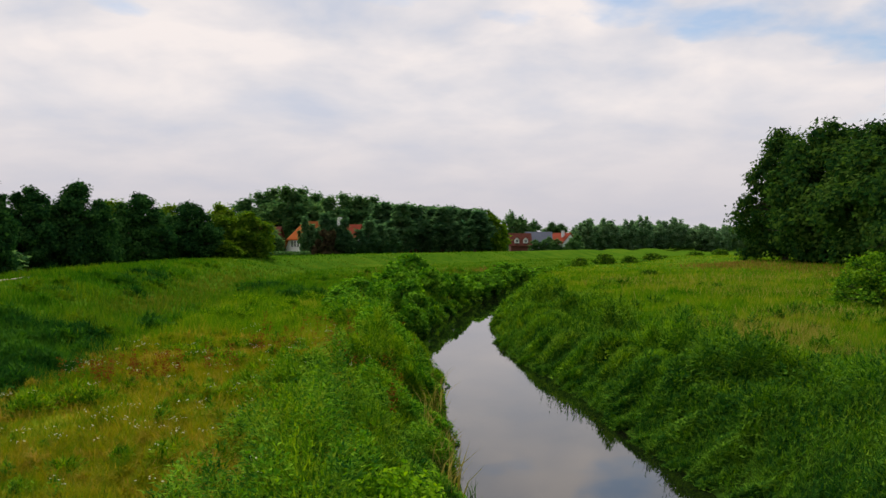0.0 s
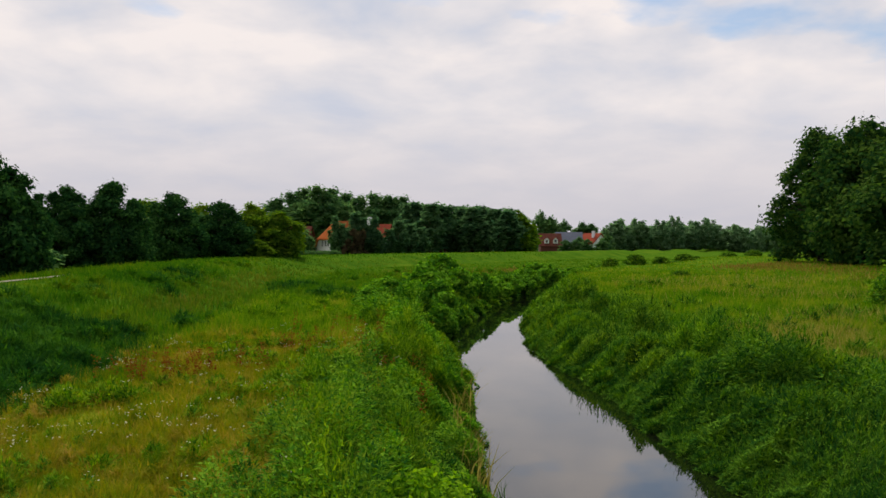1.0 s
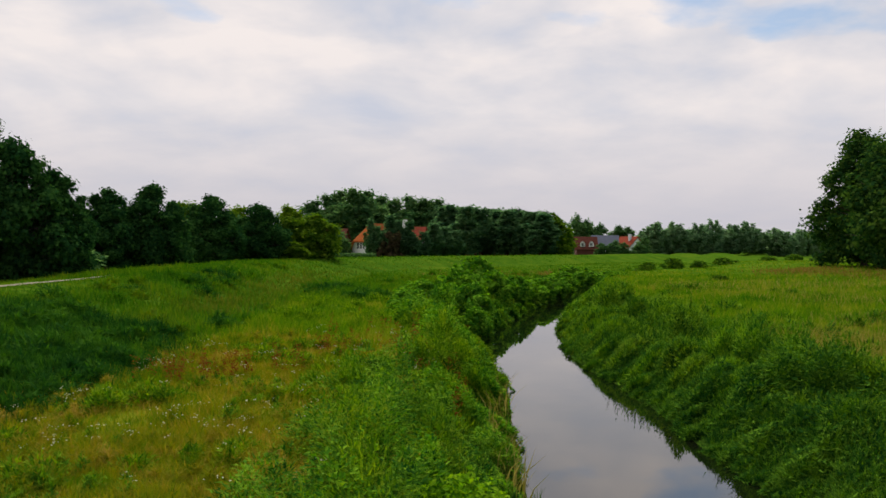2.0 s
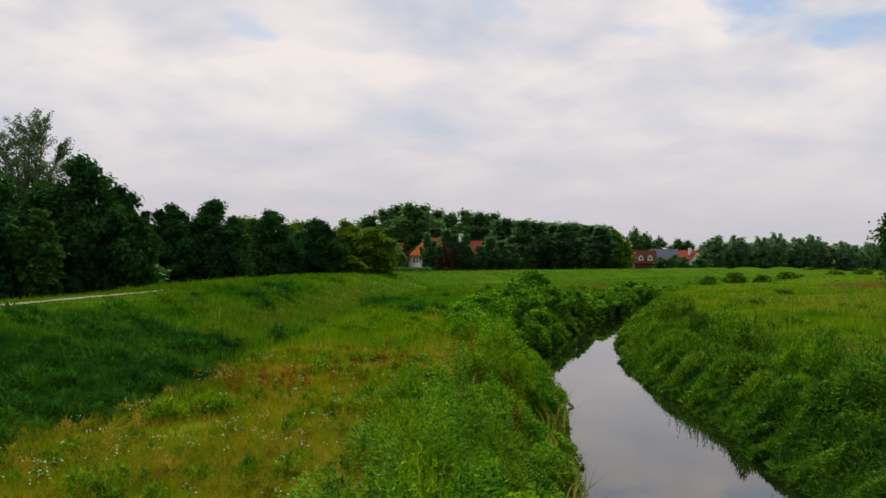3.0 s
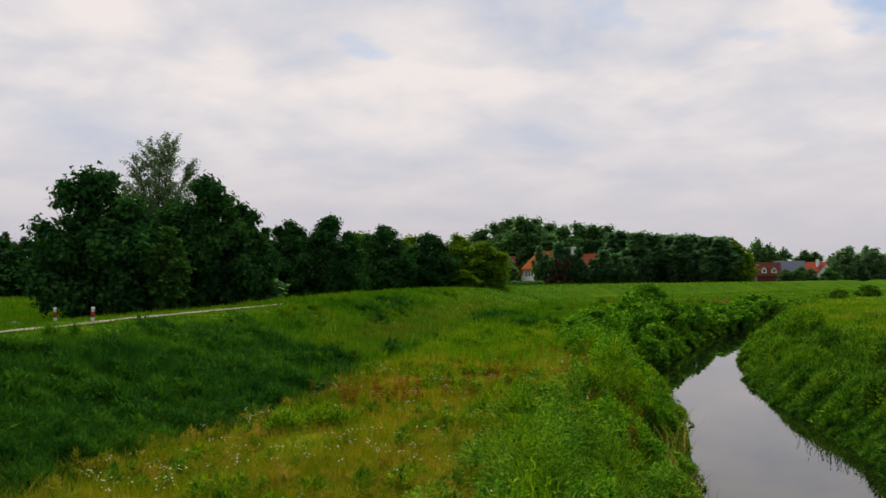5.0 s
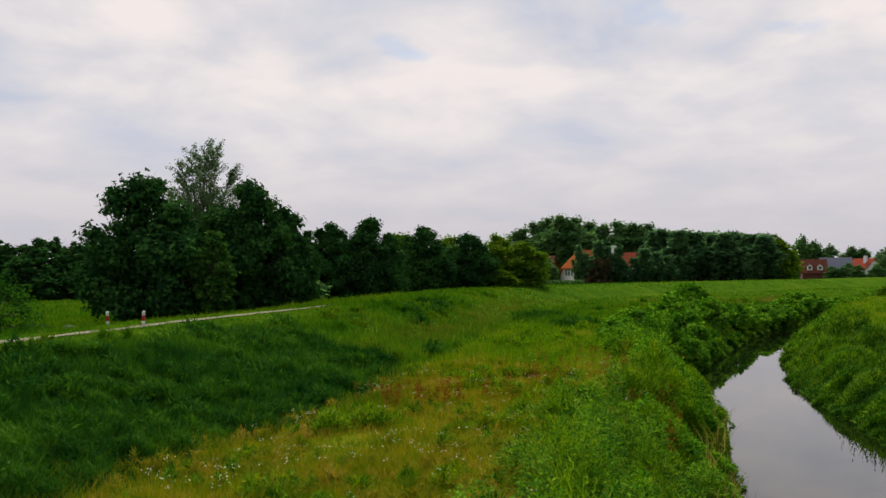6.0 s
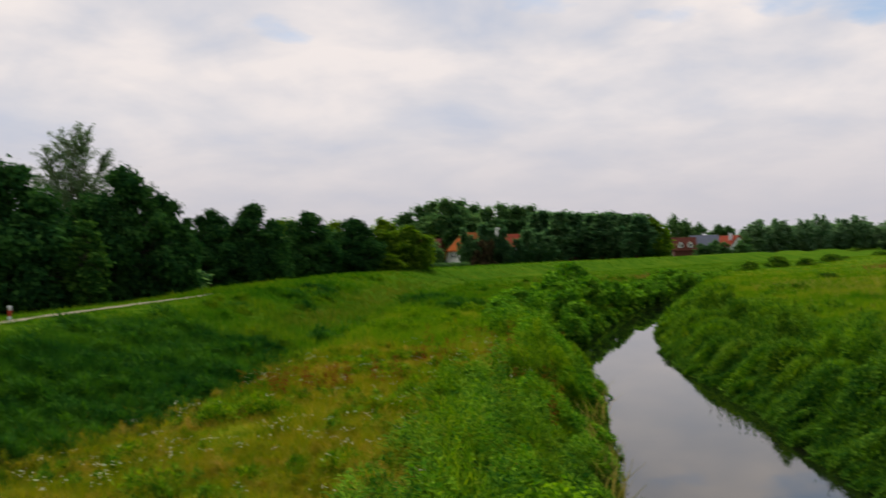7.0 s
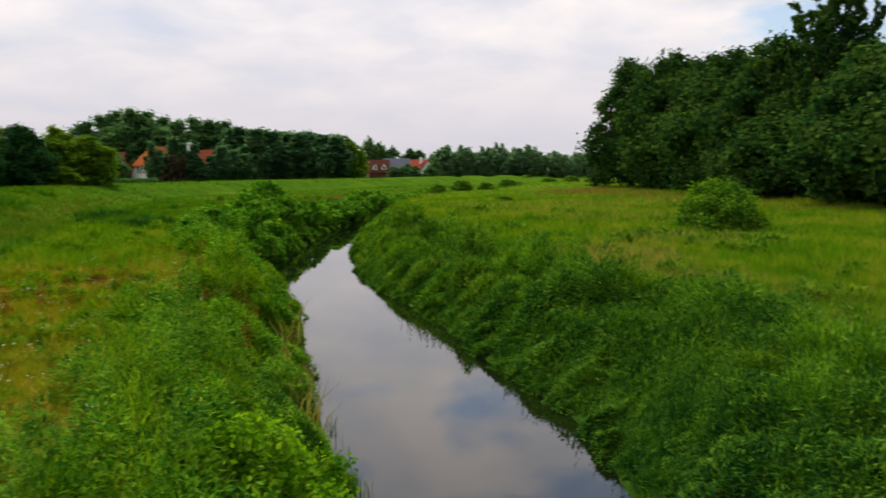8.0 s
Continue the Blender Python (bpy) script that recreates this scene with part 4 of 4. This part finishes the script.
rowan = tree_kind("rowan", "slim light green rowan between the dark trees", "tree", "row of trees behind the dike", M_BARK, M_LEAF_FRESH,
                  seed=45, tall=8.0, spread=1.35, bare=0.03, lobes=60, leaves=9000, leaf=0.2, trunk=0.12, lobe=(0.2, 0.4), shape="tall", tri=True)
_x, _y = polar(-34.2, 52.5)
plant(rowan, _x, _y, (7.6 - float(land(_x, _y))) / 8.0, 1.0, 0)
_x, _y = polar(-35.0, 70)
plant(poplar, _x, _y, 13.9 / 15.0, 1.0, 0)

# ---- oaks right of the river ----
oak = tree_kind("oak", "large dark green oak at the edge of the field", "tree", "row of oaks beside the field", M_BARK, M_LEAF_OAK,
                seed=51, tall=20.0, spread=7.0, bare=0.05, lobes=120, leaves=34000, leaf=0.42, trunk=0.38, lobe=(0.12, 0.38), shell=0.25, tri=True, fuzz=0.2)
oak_wide = tree_kind("spreading_oak", "broad green oak at the edge of the field", "tree", "row of oaks beside the field", M_BARK, M_LEAF_OAK,
                     seed=57, tall=16.0, spread=7.5, bare=0.04, lobes=120, leaves=34000, leaf=0.42, trunk=0.38, lobe=(0.12, 0.38), shell=0.25, tri=True, fuzz=0.2)
for _k, _n, _az, _d, _top, _w, _t in ((oak, 20, 22.5, 139, 22.6, 1.06, 0), (oak_wide, 16, 25.4, 125, 21.6, 1.15, 70), (oak, 20, 28.4, 104, 18.9, 1.05, 150),
                                      (oak_wide, 16, 31.2, 95, 18.8, 0.95, 220), (oak_wide, 16, 37.4, 76, 15.0, 0.95, 30), (oak_wide, 16, 41.6, 68, 15.4, 1.0, 100),
                                      (oak, 20, 27.1, 118, 20.2, 1.05, 140), (oak_wide, 16, 29.6, 112, 19.0, 1.1, 90), (oak_wide, 16, 32.9, 88, 13.0, 0.95, 260), (oak, 20, 36.0, 94, 18.0, 1.1, 10)):
    _x, _y = polar(_az, _d)
    plant(_k, _x, _y, (_top - float(land(_x, _y))) / _n, _w, _t)

aspen = tree_kind("aspen", "tall airy aspen among the oaks", "tree", "row of oaks beside the field", M_BARK, M_LEAF_OAK,
                  fan=True, seed=58, tall=22.0, spread=5.6, stems=16, twigs=22, leaves=26000, leaf=0.36, trunk=0.3)
for _az, _d, _top, _t in ((34.6, 84, 24.4, 0), (32.9, 96, 21.6, 120)):
    _x, _y = polar(_az, _d)
    plant(aspen, _x, _y, (_top - float(land(_x, _y))) / 22.0, 0.95, _t)

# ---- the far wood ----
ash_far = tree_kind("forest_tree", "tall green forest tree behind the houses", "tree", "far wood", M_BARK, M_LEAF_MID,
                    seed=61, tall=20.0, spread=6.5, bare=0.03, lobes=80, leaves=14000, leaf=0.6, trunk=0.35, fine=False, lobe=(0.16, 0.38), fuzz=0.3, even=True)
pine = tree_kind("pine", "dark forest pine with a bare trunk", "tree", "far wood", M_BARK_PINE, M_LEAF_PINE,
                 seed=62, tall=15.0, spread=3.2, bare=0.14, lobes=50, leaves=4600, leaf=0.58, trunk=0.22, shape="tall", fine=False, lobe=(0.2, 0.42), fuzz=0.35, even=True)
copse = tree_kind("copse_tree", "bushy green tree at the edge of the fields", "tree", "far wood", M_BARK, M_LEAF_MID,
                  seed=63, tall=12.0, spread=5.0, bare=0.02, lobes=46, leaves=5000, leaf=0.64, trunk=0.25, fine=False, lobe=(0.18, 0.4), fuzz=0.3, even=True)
bright = tree_kind("bright_tree", "light green tree at the edge of the wood", "tree", "far wood", M_BARK, M_LEAF_LIGHT,
                   seed=64, tall=12.0, spread=5.0, bare=0.02, lobes=60, leaves=7000, leaf=0.6, trunk=0.25, fine=False, lobe=(0.16, 0.36), fuzz=0.3, even=True)


for _f in FILL:
    plant(copse, *_f, label="bushy green tree behind the row along the dike")


def far_tree(kind, base_tall, az, el, d, wide, turn):
    x, y = polar(az, d)
    top = 5 + d * math.tan(radians(el))
    plant(kind, x, y, (top - float(land(x, y))) / base_tall, wide, turn)


_r = np.random.default_rng(3)
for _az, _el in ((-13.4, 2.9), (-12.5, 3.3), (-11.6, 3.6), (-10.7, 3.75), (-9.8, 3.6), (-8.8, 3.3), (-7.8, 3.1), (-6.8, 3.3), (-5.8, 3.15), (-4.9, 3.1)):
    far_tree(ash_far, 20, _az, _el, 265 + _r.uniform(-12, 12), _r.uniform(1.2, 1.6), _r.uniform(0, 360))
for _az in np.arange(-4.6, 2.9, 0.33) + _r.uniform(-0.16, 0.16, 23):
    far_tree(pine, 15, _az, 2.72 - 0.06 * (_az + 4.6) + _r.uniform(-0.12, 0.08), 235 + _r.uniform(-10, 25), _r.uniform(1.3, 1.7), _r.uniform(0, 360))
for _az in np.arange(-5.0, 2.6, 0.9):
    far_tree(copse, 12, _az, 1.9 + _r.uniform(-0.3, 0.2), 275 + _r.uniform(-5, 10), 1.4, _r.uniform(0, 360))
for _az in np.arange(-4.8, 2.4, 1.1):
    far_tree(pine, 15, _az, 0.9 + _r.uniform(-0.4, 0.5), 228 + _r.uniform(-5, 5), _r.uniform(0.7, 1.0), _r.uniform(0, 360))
for _az, _el, _d in ((3.2, 2.25, 240), (2.6, 2.2, 250)):
    far_tree(bright, 12, _az, _el, _d, 1.2, _r.uniform(0, 360))
for _az, _el, _d in ((4.7, 2.1, 330), (5.4, 1.75, 330), (6.1, 1.5, 330), (7.4, 1.4, 380), (8.0, 1.3, 380), (9.2, 0.9, 400)):
    far_tree(copse, 12, _az, _el, _d, 1.1, _r.uniform(0, 360))
birch = tree_kind("birch", "slender birch at the edge of the fields, leaves tinted for haze", "tree", "far wood", M_BARK, M_LEAF_FAR,
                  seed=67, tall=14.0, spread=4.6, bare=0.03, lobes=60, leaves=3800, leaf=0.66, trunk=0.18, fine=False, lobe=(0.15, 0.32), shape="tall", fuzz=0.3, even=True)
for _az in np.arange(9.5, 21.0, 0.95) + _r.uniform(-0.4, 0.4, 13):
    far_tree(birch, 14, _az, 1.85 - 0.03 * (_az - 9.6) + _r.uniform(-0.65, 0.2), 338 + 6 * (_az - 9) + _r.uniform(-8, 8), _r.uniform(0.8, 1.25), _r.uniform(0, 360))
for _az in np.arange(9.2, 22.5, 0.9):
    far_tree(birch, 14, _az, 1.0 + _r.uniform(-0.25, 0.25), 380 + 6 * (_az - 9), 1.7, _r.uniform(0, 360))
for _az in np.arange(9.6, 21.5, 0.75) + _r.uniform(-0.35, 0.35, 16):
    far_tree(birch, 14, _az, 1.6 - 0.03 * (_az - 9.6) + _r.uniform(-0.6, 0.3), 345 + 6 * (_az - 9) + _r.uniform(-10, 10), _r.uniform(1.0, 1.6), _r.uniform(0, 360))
for _az, _el, _d in ((-12.0, 1.1, 190), (-11.5, 0.7, 185),
                     (6.5, 0.2, 284), (7.2, 0.4, 284), (7.7, 0.25, 282), (9.1, 0.6, 300), (8.9, 0.2, 285), (4.0, 0.9, 285)):
    far_tree(copse, 12, _az, _el, _d, 0.6, _r.uniform(0, 360))
for _az, _el, _d, _w in ((-9.4, 1.75, 172, 0.5), (-9.05, 1.25, 171, 0.5), (-8.65, 0.85, 170, 0.5), (-8.15, 2.0, 174, 0.7), (-7.7, 1.7, 173, 0.8), (-7.1, 1.15, 172, 0.6), (-5.8, 0.9, 174, 0.6), (-6.4, 0.5, 171, 0.6), (-5.2, 1.5, 178, 0.8), (-4.5, 1.25, 182, 0.8), (-3.8, 1.0, 186, 0.8)):
    far_tree(pine, 15, _az, _el, _d, _w, _r.uniform(0, 360))
red_bush = tree_kind("copper_bush", "dark copper-leaved bush in front of the house", "shrub", "", M_BARK, M_LEAF_RED,
                     seed=66, tall=5.0, spread=2.6, bare=0.02, lobes=18, leaves=1600, leaf=0.6, trunk=0.1, fine=False)
far_tree(red_bush, 5, -8.0, 0.9, 168, 1.05, 0)
far_tree(pine, 15, -6.85, 1.6, 173, 0.6, 40)
alder = tree_kind("alder", "dark green alder far behind the dike", "tree", "alders behind the dike", M_BARK, M_LEAF_DARK,
                  seed=68, tall=10.0, spread=4.0, bare=0.03, lobes=60, leaves=6500, leaf=0.42, trunk=0.2, lobe=(0.15, 0.32), tri=True)
for _az in np.arange(-54, -40.5, 1.25):
    far_tree(alder, 10, _az, 2.25 + _r.uniform(-0.5, 0.3), 120 + _r.uniform(-8, 8), 1.1, _r.uniform(0, 360))

# ---- houses ----


def solid(name, corners, faces, mat):
    return mesh_of(name, np.array(corners, float), [np.array([f]) for f in faces], [mat])


def box_mesh(name, x0, x1, y0, y1, z0, z1, mat):
    v = [(x, y, z) for z in (z0, z1) for y in (y0, y1) for x in (x0, x1)]
    return solid(name, v, [(0, 2, 3, 1), (4, 5, 7, 6), (0, 1, 5, 4), (2, 6, 7, 3), (0, 4, 6, 2), (1, 3, 7, 5)], mat)


def gable_walls(name, w, l, eave, ridge, mat):
    v = [(-w, -l, 0), (w, -l, 0), (w, l, 0), (-w, l, 0), (-w, -l, eave), (w, -l, eave), (w, l, eave), (-w, l, eave), (0, -l, ridge), (0, l, ridge)]
    return solid(name, v, [(0, 1, 5, 4), (4, 5, 8), (1, 2, 6, 5), (2, 3, 7, 6), (7, 9, 6), (3, 0, 4, 7), (4, 8, 9, 7), (5, 6, 9, 8), (0, 3, 2, 1)], mat)


def slab_roof(name, w, l, eave, ridge, over, thick, mat):
    """Two pitched slabs with overhang."""
    k = (ridge - eave) / w
    we, ze = w + over, eave - over * k
    lo = l + over
    v, f = [], []
    for s in (-1, 1):
        b = len(v)
        for y in (-lo, lo):
            v += [(0, y, ridge + 0.05), (s * we, y, ze + 0.05), (s * we, y, ze + thick), (0, y, ridge + thick)]
        f += [(b, b + 1, b + 2, b + 3), (b + 4, b + 7, b + 6, b + 5), (b, b + 4, b + 5, b + 1), (b + 3, b + 2, b + 6, b + 7), (b + 1, b + 5, b + 6, b + 2), (b, b + 3, b + 7, b + 4)]
    return solid(name, v, f, mat)


def window(parent, x, y, z, w, h, out=-1):
    """A framed pane on a wall that faces -y."""
    pane = piece("window", box_mesh("window", x - w / 2, x + w / 2, y - 0.03, y + 0.05, z, z + h, M_GLASS), parent)
    t = 0.08
    for n, (a, b, c, d) in enumerate(((x - w / 2 - t, x - w / 2, z - t, z + h + t), (x + w / 2, x + w / 2 + t, z - t, z + h + t),
                                      (x - w / 2, x + w / 2, z + h, z + h + t), (x - w / 2, x + w / 2, z - t, z), (x - 0.03, x + 0.03, z, z + h))):
        piece("frame_bar", box_mesh("frame_bar", a, b, y - 0.07, y + 0.03, c, d, M_TRIM), pane)


def house(name, label, at, turn, w, l, eave, ridge, wallmat, roofmat, windows=(), chimney=None):
    e = thing(name, at, label, "house", "houses by the wood", turn)
    piece("wall", gable_walls("wall", w, l, eave, ridge, wallmat), e)
    piece("roof", slab_roof("roof", w, l, eave, ridge, 0.55, 0.3, roofmat), e)
    for x, z, ww, hh in windows:
        window(e, x, -l, z, ww, hh)
    if chimney:
        cx, cy, top = chimney
        piece("chimney", box_mesh("chimney", cx - 0.45, cx + 0.45, cy - 0.45, cy + 0.45, eave, top, M_TRIM), e)
    return e


def half_hip_house(at, turn):
    """White gable with a steep roof whose end is cut back by a small hip."""
    e = thing("white_house", at, "white rendered house with a steep orange tiled roof", "house", "houses by the wood", turn)
    w, l, eave, ridge, cut, back = 4.2, 4.6, 1.2, 7.9, 3.9, 2.6
    hw = w * (ridge - cut) / (ridge - eave)
    piece("wall", solid("wall", [(-w, -l, 0), (w, -l, 0), (w, -l, eave), (hw, -l, cut), (-hw, -l, cut), (-w, -l, eave),
                                 (-w, l, 0), (w, l, 0), (w, l, eave), (0, l, ridge), (-w, l, eave)],
                        [(0, 1, 2, 3, 4, 5), (7, 6, 10, 9, 8), (1, 7, 8, 2), (6, 0, 5, 10), (0, 6, 7, 1)], M_RENDER), e)
    for s, name in ((-1, "roof"), (1, "roof")):
        o, t = 0.5, 0.28
        k = (ridge - eave) / w
        lo = l + o
        v = []
        for dz in (0.03, t):
            v += [(s * (w + o), -lo, eave - o * k + dz), (s * (w + o), lo, eave - o * k + dz), (0, lo, ridge + dz), (0, -l + back, ridge + dz), (s * hw, -lo, cut + dz)]
        piece(name, solid(name, v, [(0, 1, 2, 3, 4), (9, 8, 7, 6, 5), (0, 5, 6, 1), (1, 6, 7, 2), (2, 7, 8, 3), (3, 8, 9, 4), (4, 9, 5, 0)], M_TILE_RED), e)
    v = []
    for dz in (0.02, 0.3):
        v += [(-hw, -l - 0.5, cut + dz), (hw, -l - 0.5, cut + dz), (0, -l + back, ridge + dz)]
    piece("hip_roof", solid("hip_roof", v, [(0, 1, 2), (5, 4, 3), (0, 3, 4, 1), (1, 4, 5, 2), (2, 5, 3, 0)], M_TILE_RED), e)
    for x in (-0.9, 0.3, 1.5):
        window(e, x, -l, 2.5, 0.8, 1.3)
    return e


_x, _y = polar(-8.98, 186)
half_hip_house((_x, _y, 1.5), -48)
_x, _y = polar(-6.4, 190)
house("tall_house", "pale house with a red tiled roof and a white chimney", (_x, _y, 1.5), 78, 3.0, 2.2, 4.6, 7.3, M_RENDER, M_TILE_MID, (), (-1.0, 2.2, 9.2))
_x, _y = polar(-12.4, 205)
house("low_house", "low house with a brownish red roof among trees", (_x, _y, 1.5), 85, 4.0, 4.5, 3.6, 7.0, M_BRICK, M_TILE_DARK)
_x, _y = polar(2.3, 262)
house("hidden_house", "house with an orange roof hidden in the wood", (_x, _y, 1.5), 80, 4.0, 4.5, 3.6, 7.6, M_BRICK, M_TILE_RED)
_x, _y = polar(5.3, 300)
dormered = house("brick_house", "red brick house with two white dormers", (_x, _y, 1.5), 90, 4.5, 3.6, 2.6, 6.6, M_BRICK, M_TILE_DARK)
for _dy in (-1.7, 1.4):
    d = piece("dormer", gable_walls("dormer_wall", 0.8, 1.6, 1.3, 2.1, M_RENDER), dormered)
    d.matrix_basis = pose(-2.9, _dy, 3.3, 0, 0, -90)
    r = piece("dormer_roof", slab_roof("dormer_roof", 0.8, 1.6, 1.3, 2.1, 0.25, 0.15, M_TILE_DARK), d)
    window(d, 0.0, -1.6, 0.3, 0.8, 0.95)
_x, _y = polar(6.6, 306)
house("slate_house", "house with a blue-grey slate roof", (_x, _y, 1.5), 85, 4.5, 4.4, 3.0, 7.2, M_RENDER, M_TILE_GREY)
_x, _y = polar(8.2, 312)
house("gable_house", "white gabled house with a red roof and white chimney", (_x, _y, 1.5), 35, 3.6, 4.2, 3.6, 6.9, M_RENDER, M_TILE_MID, ((0, 4.0, 1.0, 1.2),), (-1.4, -2.0, 8.0))

# ---- the track on the dike, its posts ----
tagged(ribbon("track", lambda y: DIKE(y) - 0.2 + 0.25 * (lumps(0 * y, y, 2.5, 72) - 0.5), lambda y: 0.22 + 0.34 * lumps(0 * y, y, 1.7, 73), np.arange(8, 52, 0.6), lambda x, y: land(x, y) + 0.035, M_PATH),
       "pale sandy track along the top of the dike", "path", kind="structure")


def bollard():
    e = thing("bollard", (0, 0, 0), "red and white banded post beside the track", "post", "posts beside the track")
    for name, z0, z1, mat in (("base_band", -0.2, 0.2, M_TRIM), ("red_band", 0.2, 0.44, M_RED_BAND), ("white_cap", 0.44, 0.64, M_TRIM)):
        w = Wood()
        r = 0.07
        pts = [(0, 0, z0), (0, 0, z0 + 0.001), (0, 0, z1 - 0.02), (0, 0, z1), (0, 0, z1 + 0.0005)]
        w.add(pts, [0.001, r, r, r * (0.8 if name == "white_cap" else 1.0), 0.001], 12)
        piece(name, w.mesh(name, mat), e)
    return e


post = bollard()
post.matrix_basis = pose(-23.9, 29.8, float(land(-23.9, 29.8)), 0, 2, 0)
copy_thing(post, pose(-26.4, 30.5, float(land(-26.4, 30.5)), 0, -2, 50))


def stone():
    """A weathered block half sunk in the grass."""
    bm = bmesh.new()
    bmesh.ops.create_icosphere(bm, subdivisions=2, radius=0.34)
    for v in bm.verts:
        v.co += v.co.normalized() * noise.noise(v.co * 2.3) * 0.12
        v.co.z *= 0.62
    me = bpy.data.meshes.new("stone")
    bm.to_mesh(me)
    bm.free()
    me.materials.append(M_CONCRETE)
    ob = new("stone", me)
    x, y = polar(-43.2, 39.5)
    ob.matrix_basis = pose(x, y, float(land(x, y)) + 0.08, 4, -6, 25)
    tagged(ob, "grey stone block sunk in the grass by the track", "stone")


stone()


def hedge(az0, az1, d, tall):
    """A clipped hedge between two bearings."""
    rng = np.random.default_rng(12)
    a, c = np.array(polar(az0, d)), np.array(polar(az1, d * 0.97))
    n = 5200
    t, w = rng.uniform(0, 1, n), rng.uniform(-0.6, 0.6, n)
    along = (c - a) / np.linalg.norm(c - a)
    x = a[0] + (c[0] - a[0]) * t - along[1] * w
    y = a[1] + (c[1] - a[1]) * t + along[0] * w
    z = np.maximum(land(x, y), 1.4) + tall * rng.uniform(0, 1, n) ** 0.5 * (0.85 + 0.15 * np.sin(t * 95))
    v, f = tri_leaf_arrays(np.stack([x, y, z], 1), rng.normal(0, 1, (n, 3)) + [0, -0.6, 0.6], rng.uniform(0.2, 0.42, n), rng)
    tagged(new("hedge", mesh_of("hedge", v, f, [M_LEAF_MID])), "low clipped green hedge in front of the house", "hedge")


hedge(-13.0, -9.2, 166, 1.5)


def water_plants():
    """Reed tufts that stand in the shallow water."""
    rng = np.random.default_rng(15)
    for cx, cy, n, tall in ((0.55, 16.2, 20, 0.4), (0.85, 13.2, 40, 0.4), (0.65, 14.6, 14, 0.3)):
        x, y = rng.normal(cx, 0.1, n), rng.normal(cy, 0.22, n)
        v, f = blades(x, y, rng.uniform(0.6, 1.2, n) * tall, rng.uniform(0.012, 0.025, n), 0.5, rng)
        v[:, 2] += np.repeat(-0.05 - land(x, y), 5)
        tagged(new("reed_tuft", mesh_of("reed_tuft", v, np.concatenate(f), [M_WEED])), "green reed tuft standing in the river", "plant", "reed tufts in the water")


water_plants()
